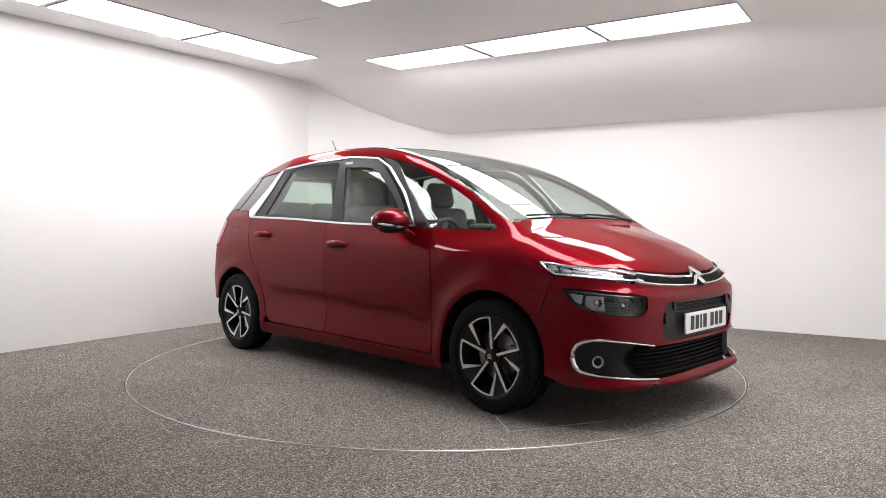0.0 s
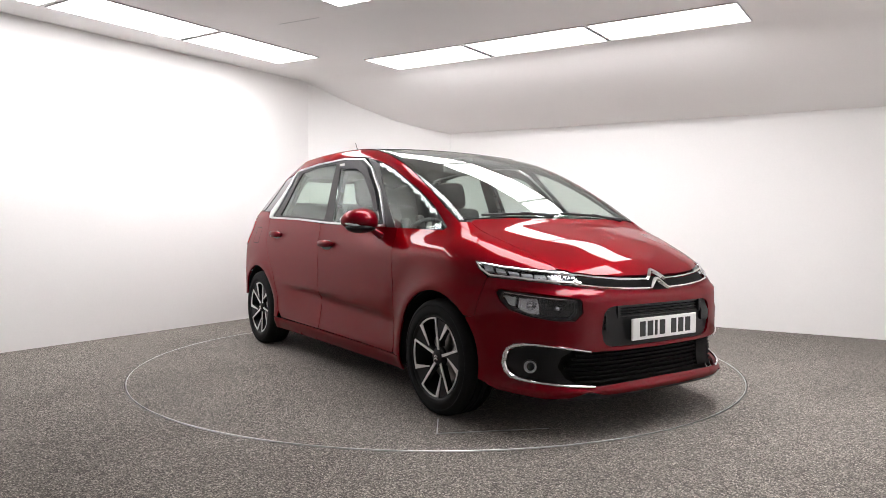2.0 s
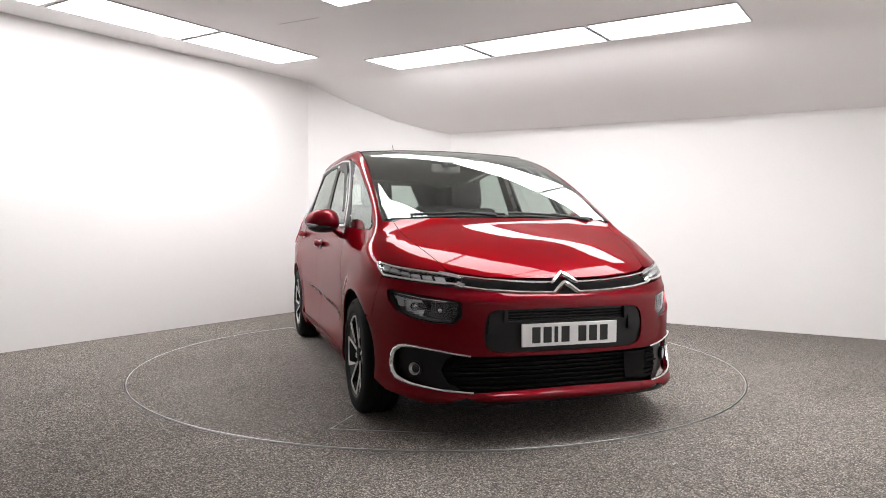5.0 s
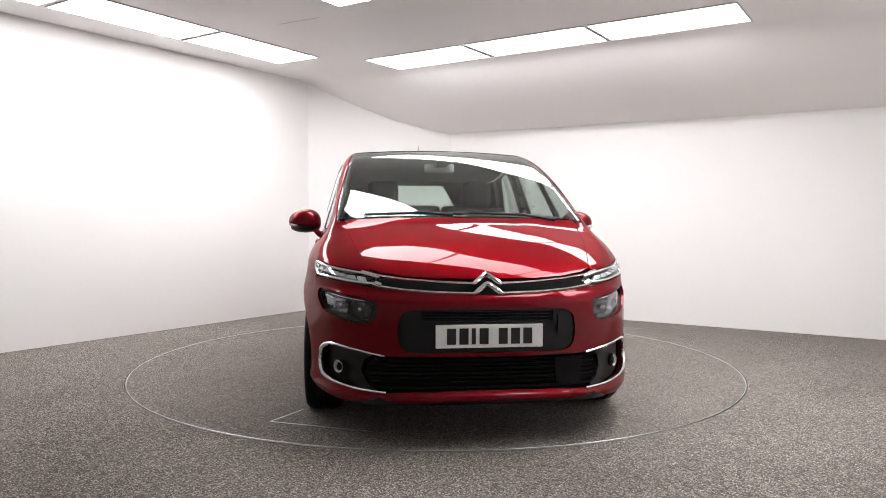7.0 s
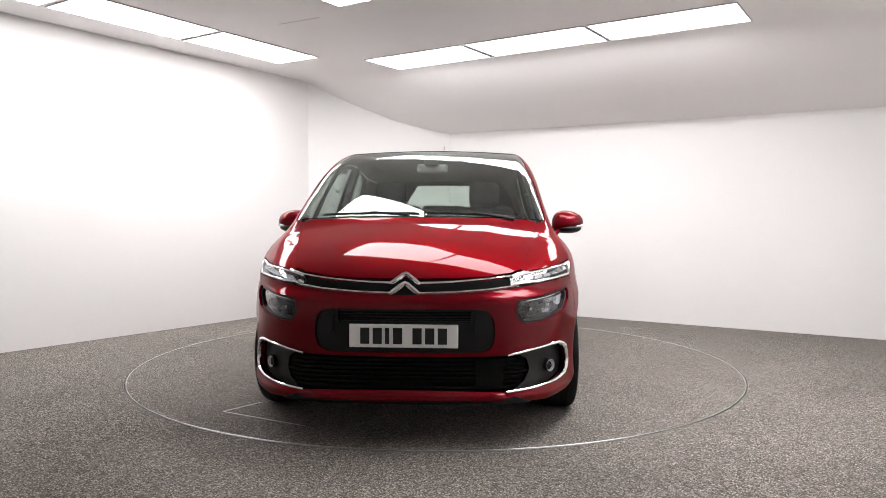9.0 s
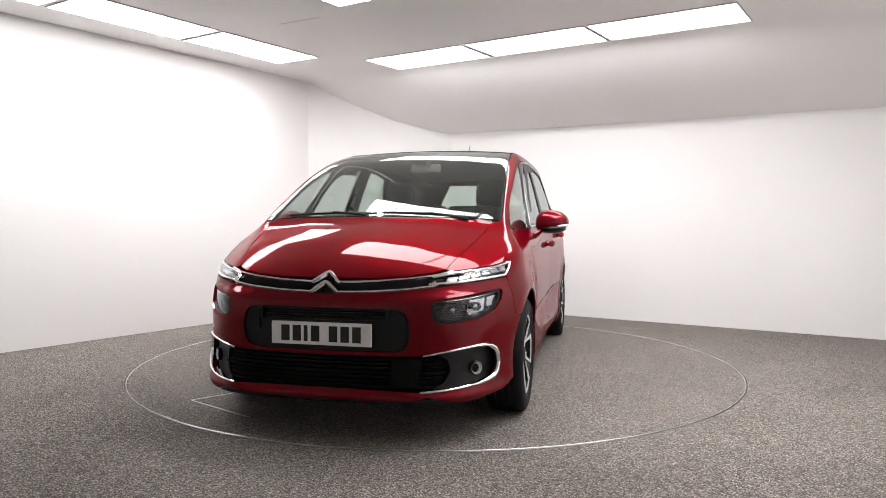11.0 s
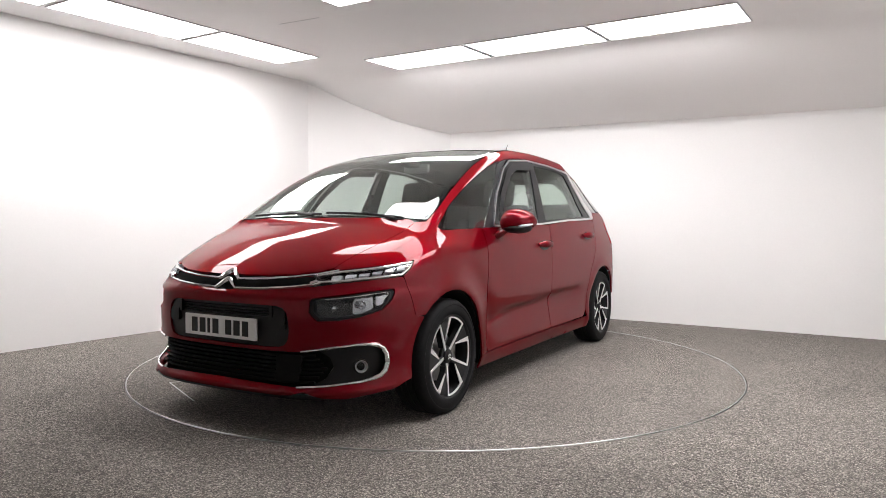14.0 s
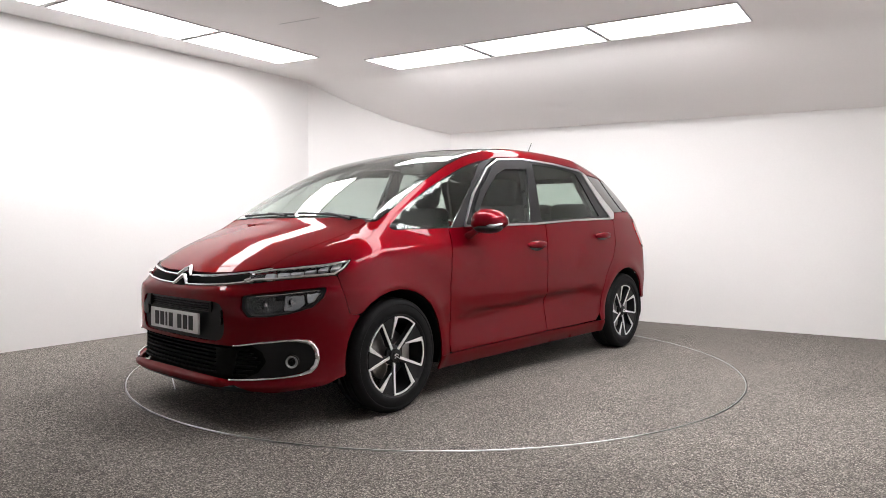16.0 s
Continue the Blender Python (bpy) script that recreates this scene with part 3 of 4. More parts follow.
    # tail
    panel("tail_light", M_REDLAMP, [(-1.778, 1.105), (-1.783, 0.905), (-1.90, 0.87), (-2.1, 0.92), (-2.12, 1.06), (-1.95, 1.10)], parent=car, r=0.03, off=0.006, label="red tail light wrapped round the corner")
    panel("rear_bumper", M_PAINT, [(-1.936, 0.62), (-1.912, 0.415), (-2.25, 0.34), (BACK * 2 - math.pi + 2.25, 0.34), (BACK * 2 - math.pi + 1.912, 0.415), (BACK * 2 - math.pi + 1.936, 0.62)], parent=car, r=0.01, step=0.05, both=False)
    other = BACK * 2 - math.pi
    lower = [(-1.94, 0.63), (-1.91, 0.862), (-2.105, 0.91), (-2.125, 1.065), (-1.95, 1.108), (-1.785, 1.112), (-1.80, 1.135)]
    panel("tailgate", M_PAINT, lower + [(other - u, z) for u, z in reversed(lower)], parent=car, r=0.015, step=0.05, both=False)
    upper = [(-1.806, 1.14), (-1.806, 1.20), (-1.665, 1.205), (-1.545, 1.47), (-1.8, 1.515)]
    panel("tailgate_surround", M_DARKGLASS, upper + [(other - u, z) for u, z in reversed(upper)], holes=[[(-2.22, 1.15), (-2.26, 1.498), (other + 2.26, 1.498), (other + 2.22, 1.15)]], parent=car, r=0.015, step=0.04, both=False, label="black glass surround of the tailgate window")
    panel("tailgate_glass", M_TINT, [(-2.22, 1.15), (-2.26, 1.498), (BACK * 2 - math.pi + 2.26, 1.498), (BACK * 2 - math.pi + 2.22, 1.15)], parent=car, r=0.02, step=0.06, off=-0.006, thick=0.004, both=False, label="tinted tailgate window glass")
    flap = [(-1.46, 1.04), (-1.62, 1.045), (-1.62, 0.91), (-1.46, 0.905)]
    grown = [(-1.455, 1.045), (-1.625, 1.05), (-1.625, 0.905), (-1.455, 0.90)]
    seam = panel("fuel_flap_seam", M_MATT, grown, holes=[flap], parent=car, r=0.025, step=0.012, off=0.0006, thick=0.003, both=True)
    bpy.data.objects.remove(seam[0])
    return front, rear


LAMP = [(1.752, 0.873), (1.90, 0.852), (2.02, 0.840), (2.155, 0.826), (2.245, 0.812), (2.268, 0.795), (2.268, 0.768), (2.12, 0.775), (1.985, 0.788), (1.84, 0.797), (1.785, 0.838)]
HEADLIGHT = [(1.875, 0.738), (2.04, 0.726), (2.20, 0.708), (2.275, 0.695), (2.28, 0.625), (2.245, 0.585), (2.15, 0.587), (2.05, 0.602), (1.95, 0.632), (1.90, 0.68)]
INTAKE = [(1.925, 0.365), (1.935, 0.43), (1.98, 0.462), (2.07, 0.468), (2.19, 0.455), (2.31, 0.434), (2.5, 0.430), (MID, 0.428), (MID, 0.272), (2.5, 0.268), (2.33, 0.262), (2.20, 0.268), (2.05, 0.282), (1.96, 0.305)]
GRILLE = [(2.383, 0.622), (2.40, 0.645), (2.43, 0.655), (2.5, 0.657), (MID, 0.658), (MID, 0.448), (2.5, 0.448), (2.43, 0.450), (2.395, 0.462), (2.378, 0.487), (2.371, 0.53), (2.373, 0.58)]


def half_ring(pts):
    """A hole across the nose from its left half, whose middle lies on the centre line."""
    upper = []
    lower = []
    seen = False
    for u, z in pts:
        if abs(u - MID) < 1e-6:
            seen = True
            continue
        (lower if seen else upper).append((u, z))
    other = [(2 * MID - u, z) for u, z in reversed(upper)]
    under = [(2 * MID - u, z) for u, z in reversed(lower)]
    mids = [q for q in pts if abs(q[0] - MID) < 1e-6]
    return upper + [mids[0]] + other + under + [mids[1]] + lower


def wide_bar(name, mat, car, line, h, off, thick, label="", both=False):
    """A bar of height h along (u, z) knots, on the left flank or right across."""
    return panel(name, mat, [(u, z + h / 2) for u, z in line] + [(u, z - h / 2) for u, z in reversed(line)], parent=car, r=0.003, step=0.02, off=off, thick=thick, both=both, label=label)


def across(line):
    return line + [(2 * MID - u, z) for u, z in reversed(line) if abs(u - MID) > 1e-6]


def build_front(car):
    edge = [(1.7685, 0.585), (1.7935, 0.68), (1.833, 0.793), (1.985, 0.782), (2.12, 0.769), (2.275, 0.750), (2.53, 0.728), (MID, 0.722)]
    low = arc(AXLE_F, HUB, 0.382, -8, 44, 7)
    bottom = [(MID, 0.222), (2.40, 0.222), (2.36, 0.226), (2.30, 0.245), (2.22, 0.212), (2.12, 0.202), (2.0, 0.217), (1.90, 0.228), (1.865, 0.240), (1.83, 0.258)]
    half = low + edge
    ring = half[:-1] + [edge[-1]] + [(2 * MID - u, z) for u, z in reversed(half[:-1])] + [(2 * MID - u, z) for u, z in reversed(bottom[1:])] + bottom
    mirror_of = lambda pts: [(2 * MID - u, z) for u, z in reversed(pts)]
    panel("front_bumper", M_PAINT, ring, holes=[half_ring(INTAKE), half_ring(GRILLE), HEADLIGHT, mirror_of(HEADLIGHT)], parent=car, r=0.018, step=0.025, thick=0.02, both=False)
    # lower splitter
    panel("front_splitter", M_BLACK, across([(2.21, 0.205), (2.30, 0.238), (2.36, 0.22), (2.40, 0.216), (MID, 0.216)]) + list(reversed(across([(2.21, 0.197), (2.4, 0.199), (MID, 0.199)]))), parent=car, r=0.003, step=0.03, off=-0.004, both=False)
    # black recesses behind the openings
    panel("intake_backing", M_MATT, half_ring([(u, z + (0.02 if z > 0.36 else -0.015)) for u, z in INTAKE]), parent=car, r=0.02, step=0.05, off=-0.075, both=False)
    panel("grille_backing", M_MATT, half_ring([(u - (0.02 if u < MID - 0.1 else 0), z + (0.015 if z > 0.55 else -0.015)) for u, z in GRILLE]), parent=car, r=0.02, step=0.05, off=-0.05, both=False)
    # horizontal slats
    for i in range(7):
        z = 0.286 + i * 0.0205
        u0 = 2.20 + 0.02 * abs(i - 3)
        wide_bar("intake_slat", M_MATT, car, across([(u0, z), (2.4, z), (MID, z)]), 0.008, -0.028, 0.03)
    for i in range(4):
        z = 0.602 + i * 0.0145
        wide_bar("grille_slat", M_BLACK, car, across([(2.47, z), (2.6, z), (MID, z)]), 0.006, -0.018, 0.02)
    panel("intake_cover", M_MATT, [(2.315, 0.412), (2.452, 0.416), (2.452, 0.288), (2.335, 0.286)], parent=car, r=0.012, step=0.03, off=-0.022, thick=0.02, both=False, label="plain black cover in the lower intake")
    # the black plate carrier and its side blocks
    frame_out = half_ring(GRILLE)
    inner = [(2.468, 0.648), (MID, 0.652), (2 * MID - 2.468, 0.648), (2 * MID - 2.468, 0.598), (MID, 0.596), (2.468, 0.598)]
    panel("grille_surround", M_BLACK, [(u, z) for u, z in frame_out], holes=[inner], parent=car, r=0.018, step=0.02, off=-0.012, thick=0.02, both=False, label="black plastic grille surround and plate carrier")
    panel("grille_block", M_BLACK, [(2.392, 0.632), (2.452, 0.640), (2.455, 0.535), (2.385, 0.535)], parent=car, r=0.02, step=0.015, off=0.004, thick=0.03, bow=lambda q: -0.014 * np.clip((q[:, 2] - 0.595) / 0.03, 0, 1))
    panel("grille_post", M_BLACK, [(2.458, 0.655), (2.474, 0.656), (2.474, 0.59), (2.458, 0.59)], parent=car, r=0.004, step=0.01, off=0.0, thick=0.02)
    # chrome bars and the badge
    panel("bar_recess", M_MATT, across([(2.268, 0.805), (2.52, 0.798), (MID, 0.800)]) + list(reversed(across([(2.268, 0.752), (2.53, 0.731), (MID, 0.725)]))), parent=car, r=0.003, step=0.025, off=-0.012, both=False)
    upper = [(2.15, 0.829), (2.20, 0.820), (2.245, 0.811), (2.37, 0.796), (2.52, 0.784), (2.61, 0.780), (MID - 0.072, 0.778)]
    lower = [(2.235, 0.771), (2.265, 0.762), (2.38, 0.747), (2.53, 0.736), (2.61, 0.733), (MID - 0.072, 0.731)]
    for line in (upper, lower):
        for flip in (False, True):
            ridge("chrome_bar", [(2 * MID - u, z) for u, z in line] if flip else line, [0.0066] * len(line), 0.006, M_CHROME, car, "slim chrome bar")
    for z0, rise in ((0.778, 0.043), (0.731, 0.046)):
        half = [(MID - 0.0735, z0), (MID - 0.064, z0 + 0.002), (MID - 0.050, z0 + 0.011), (MID - 0.012, z0 + rise - 0.005), (MID, z0 + rise)]
        wide = [0.0066, 0.0088, 0.0112, 0.0118, 0.0112]
        ridge("chevron_badge", across(half), wide + wide[-2::-1], 0.011, M_CHROME, car, "polished chrome chevron badge", 0.008)
    for s in (1, -1):
        rod("bar_clip", [(2.247, 0.776), (2.262, 0.770), (2.280, 0.764)], 0.011, s, 0.004, M_CHROME, car, "chrome bar end")


def ridge(name, line, radii, off, mat, parent, label, step=0.02):
    """A bevelled bar with a sharp front ridge along knots of the nose."""
    fine, wide = [], []
    for i, ((u0, z0), (u1, z1)) in enumerate(zip(line, line[1:])):
        m = max(1, int(math.hypot(u1 - u0, z1 - z0) / step))
        fine += [(u0 + (u1 - u0) * k / m, z0 + (z1 - z0) * k / m) for k in range(m)]
        wide += [radii[i] + (radii[i + 1] - radii[i]) * k / m for k in range(m)]
    fine.append(line[-1])
    wide.append(radii[-1])
    q, n = project(round_rays, np.array(fine))
    n[:, 2] = 0
    n /= np.linalg.norm(n, axis=1)[:, None]
    q = q + n * off
    bm = bmesh.new()
    rings = []
    for k in range(len(q)):
        d = q[min(k + 1, len(q) - 1)] - q[max(k - 1, 0)]
        up = np.cross(n[k], d / np.linalg.norm(d))
        up *= np.sign(up[2])
        up /= max(np.linalg.norm(up), 1e-6)
        w = wide[k]
        rings.append([bm.verts.new(tuple(q[k] + n[k] * a * w + up * b * w)) for a, b in ((-0.6, 1.0), (0.15, 1.0), (0.75, 0.1), (0.15, -1.0), (-0.6, -1.0))])
    for p, r in zip(rings, rings[1:]):
        for i in range(5):
            bm.faces.new((p[i], p[(i + 1) % 5], r[(i + 1) % 5], r[i]))
    bm.faces.new(rings[0][::-1])
    bm.faces.new(rings[-1])
    return part(name, bm, mat, parent, label)


def rod(name, line, r, s, off, mat, parent, label="", n=10):
    """A rounded strip along knots of the skin, on the left (s = 1) or right flank."""
    fine = []
    for (u0, z0), (u1, z1) in zip(line, line[1:]):
        m = max(1, int(math.hypot(u1 - u0, z1 - z0) / 0.02))
        fine += [(u0 + (u1 - u0) * i / m, z0 + (z1 - z0) * i / m) for i in range(m)]
    fine.append(line[-1])
    q, nn = project(round_rays, np.array(fine))
    q = (q + nn * off) * np.array([1, s, 1])
    bm = bmesh.new()
    if isinstance(r, list):
        r = [r[0] + 0.0075 * math.exp(-((v[0] - 1.93) / 0.09) ** 2) for v in q]
    tube(bm, [tuple(v) for v in q], r, n, 1.0)
    return part(name, bm, mat, parent, label, True)


def build_lamps(car):
    lamps = panel("daytime_lamp", M_LAMPDARK, LAMP, parent=car, r=0.006, step=0.02, off=-0.045, thick=0.01, label="slim daytime running lamp with clear lens")
    panel("lens", M_LENS, LAMP, parent=lamps, r=0.006, step=0.025, off=0.001, thick=0.003)
    for k, s in enumerate((1, -1)):
        rod("light_frame", [(2.255, 0.803), (2.155, 0.821), (2.02, 0.835), (1.90, 0.847), (1.765, 0.867), (1.795, 0.836), (1.845, 0.804), (1.985, 0.794), (2.12, 0.781), (2.25, 0.773)], 0.0068, s, -0.001, M_CHROME, lamps[k], "bright frame line")
    for i in range(6):
        u = 1.80 + i * 0.066
        z = 0.843 - i * 0.0085
        h = 0.017 - 0.0012 * i
        panel("light_block", M_WHITELAMP, [(u, z + h), (u + 0.050, z + h - 0.006), (u + 0.063, z - h + 0.001), (u + 0.012, z - h + 0.004)], parent=lamps, r=0.003, step=0.02, off=-0.016, thick=0.025, bow=lambda q, u=u: 0.010 * np.sin(q[:, 2] * 150 + u * 9))
    heads = panel("headlight", M_LAMPDARK, HEADLIGHT, parent=car, r=0.02, step=0.02, off=-0.085, thick=0.01, label="headlight unit with clear lens and twin reflectors")
    panel("lens", M_LENS, HEADLIGHT, parent=heads, r=0.02, step=0.025, off=-0.022, thick=0.003)
    inner = [(MID + (u - MID) * 0.0 + u - MID, z) for u, z in HEADLIGHT]
    c = np.mean(inner, axis=0)
    shrink = [tuple(c + (np.array(q) - c) * 0.90) for q in inner]
    panel("headlight_bezel", M_BLACK, HEADLIGHT, holes=[shrink], parent=heads, r=0.02, step=0.015, off=-0.014, thick=0.07)
    for k, s in enumerate((1, -1)):
        for (u, z, r) in ((2.165, 0.645, 0.022), (2.035, 0.658, 0.022)):
            q, n = project(round_rays, np.array([[u, z]]))
            q, n = q[0] - n[0] * 0.055, n[0]
            q, n = Vector((q[0], q[1] * s, q[2])), Vector((n[0] * 0.8 + 0.2, n[1] * s * 0.6, n[2])).normalized()
            bm = bmesh.new()
            lathe(bm, [(r * 0.98, 0.030), (r, 0.028), (r * 0.96, 0.022), (r * 0.8, 0.004), (r * 0.5, -0.012), (r * 0.2, -0.02), (0.001, -0.021)], 28, "z")
            bmesh.ops.transform(bm, matrix=Matrix.Translation(q) @ n.to_track_quat("Z", "Y").to_matrix().to_4x4(), verts=bm.verts)
            part("reflector", bm, M_REFLECT, heads[k], "bright lamp reflector", True)
            bm = bmesh.new()
            lathe(bm, [(0.001, 0.016), (0.010, 0.014), (0.013, 0.006), (0.013, -0.01)], 20, "z")
            bmesh.ops.transform(bm, matrix=Matrix.Translation(q) @ n.to_track_quat("Z", "Y").to_matrix().to_4x4(), verts=bm.verts)
            part("bulb", bm, M_CHROME, heads[k], "", True)
    # bright reflector shells and a chrome line along the top
    panel("reflector_shell", M_LAMPDARK, [(2.118, 0.695), (2.205, 0.683), (2.218, 0.615), (2.135, 0.608)], parent=heads, r=0.012, step=0.01, off=-0.040, thick=0.02, bow=lambda q: 0.005 * np.sin(q[:, 1] * 210) - 0.034 * np.exp(-((q[:, 1] - 0.615) / 0.022) ** 2 - ((q[:, 2] - 0.645) / 0.03) ** 2))
    panel("reflector_shell", M_REFLECT, [(1.988, 0.712), (2.072, 0.702), (2.082, 0.613), (2.03, 0.614), (1.982, 0.645)], parent=heads, r=0.012, step=0.01, off=-0.040, thick=0.02, bow=lambda q: 0.005 * np.sin(q[:, 1] * 230) - 0.034 * np.exp(-((q[:, 1] - 0.72) / 0.022) ** 2 - ((q[:, 2] - 0.655) / 0.03) ** 2))
    panel("reflector_shell", M_WHITELAMP, [(1.90, 0.722), (1.974, 0.714), (1.966, 0.648), (1.932, 0.664)], parent=heads, r=0.008, step=0.01, off=-0.036, thick=0.02, bow=lambda q: 0.006 * np.sin(q[:, 1] * 300))
    for k, s in enumerate((1, -1)):
        rod("chrome_line", [(1.888, 0.731), (1.96, 0.727), (2.04, 0.719), (2.12, 0.711), (2.21, 0.699)], 0.0035, s, -0.022, M_CHROME, heads[k], "thin chrome line")
    # fog lamp pockets with their chrome brackets
    pocket = [(1.925, 0.365), (1.935, 0.43), (1.98, 0.462), (2.07, 0.468), (2.19, 0.455), (2.255, 0.442), (2.19, 0.40), (2.17, 0.35), (2.21, 0.30), (2.30, 0.264), (2.20, 0.268), (2.05, 0.282), (1.96, 0.305)]
    pockets = panel("fog_lamp_pocket", M_BLACK, pocket, parent=car, r=0.02, step=0.02, off=-0.03, thick=0.02, bow=lambda q: -0.02 * np.exp(-((q[:, 1] - 0.66) / 0.08) ** 2))
    bracket = [(2.315, 0.434), (2.19, 0.455), (2.07, 0.467), (2.02, 0.467), (1.978, 0.459), (1.950, 0.442), (1.934, 0.415), (1.927, 0.367), (1.938, 0.330), (1.962, 0.305), (2.0, 0.293), (2.05, 0.283), (2.20, 0.268), (2.33, 0.260)]
    for s in (1, -1):
        rod("chrome_bracket", bracket, [0.006], s, 0.004, M_CHROME, car, "chrome bracket round the fog lamp")
    for k, s in enumerate((1, -1)):
        q, n = project(round_rays, np.array([[along(1.985, 0.70), 0.352]]))
        q, n = q[0] - n[0] * 0.035, n[0]
        m = Matrix.Translation((q[0], q[1] * s, q[2])) @ Vector((n[0] + 0.3, n[1] * s, 0)).to_track_quat("Z", "Y").to_matrix().to_4x4()
        bm = bmesh.new()
        lathe(bm, [(0.0331, -0.01), (0.0331, 0.012), (0.0288, 0.016), (0.0259, 0.01), (0.0216, 0.0), (0.0086, -0.008), (0.0007, -0.01)], 28, "z")
        bmesh.ops.transform(bm, matrix=m, verts=bm.verts)
        # white body colour stands in for the reflector's bright glint
        fog = part("fog_lamp", bm, M_WHITELAMP, pockets[k], "small round fog lamp", True)
        bm = bmesh.new()
        lathe(bm, [(0.036, -0.015), (0.0367, 0.014), (0.0324, 0.018), (0.031, -0.01)], 28, "z")
        bmesh.ops.transform(bm, matrix=m, verts=bm.verts)
        part("fog_lamp_ring", bm, M_BLACK, pockets[k], "", True)
        bm = bmesh.new()
        lathe(bm, [(0.0266, 0.01), (0.018, 0.017), (0.0007, 0.02)], 24, "z")
        bmesh.ops.transform(bm, matrix=m, verts=bm.verts)
        part("lens", bm, M_LENS, fog, "", True)


def build_plate(car):
    x = 2.277
    bm = bmesh.new()
    box(bm, (x - 0.012, -0.26, 0.4755), (x, 0.26, 0.5865), 0.003)
    plate = part("number_plate", bm, M_PLATE, car, "white number plate with plain black bars")
    for i, y in enumerate((0.185, 0.125, 0.078, 0.028, -0.065, -0.125, -0.185)):
        w = 0.010 if i == 2 else 0.022
        bm = bmesh.new()
        box(bm, (x - 0.001, -y - w, 0.4925), (x + 0.0015, -y + w, 0.5695), 0.001)
        part("bar", bm, M_INK, plate)


# ---- wheels ----
def plate_piece(bm, outline, depth, thick):
    """A flat piece in the wheel's face, from (radius, angle in degrees) corners; depth may vary by corner."""
    front, back = [], []
    for i, (r, a) in enumerate(outline):
        x, z = -r * math.cos(radians(a)), r * math.sin(radians(a))
        dd = depth(r)
        front.append(bm.verts.new((x, dd, z)))
        back.append(bm.verts.new((x, dd - thick, z)))
    n = len(outline)
    bm.faces.new(front)
    bm.faces.new(back[::-1])
    for i in range(n):
        bm.faces.new((front[i], back[i], back[(i + 1) % n], front[(i + 1) % n]))


def bar_outline(r0, a0, w0, r1, a1, w1, n=1):
    """A straight tapering bar between two places of the wheel's face."""
    p = np.array([r0 * math.cos(radians(a0)), r0 * math.sin(radians(a0))])
    q = np.array([r1 * math.cos(radians(a1)), r1 * math.sin(radians(a1))])
    d = (q - p) / np.linalg.norm(q - p)
    side = np.array([-d[1], d[0]])
    pts = [p + side * w0, p - side * w0, q - side * w1, q + side * w1]
    return [(math.hypot(*v), math.degrees(math.atan2(v[1], v[0]))) for v in pts]


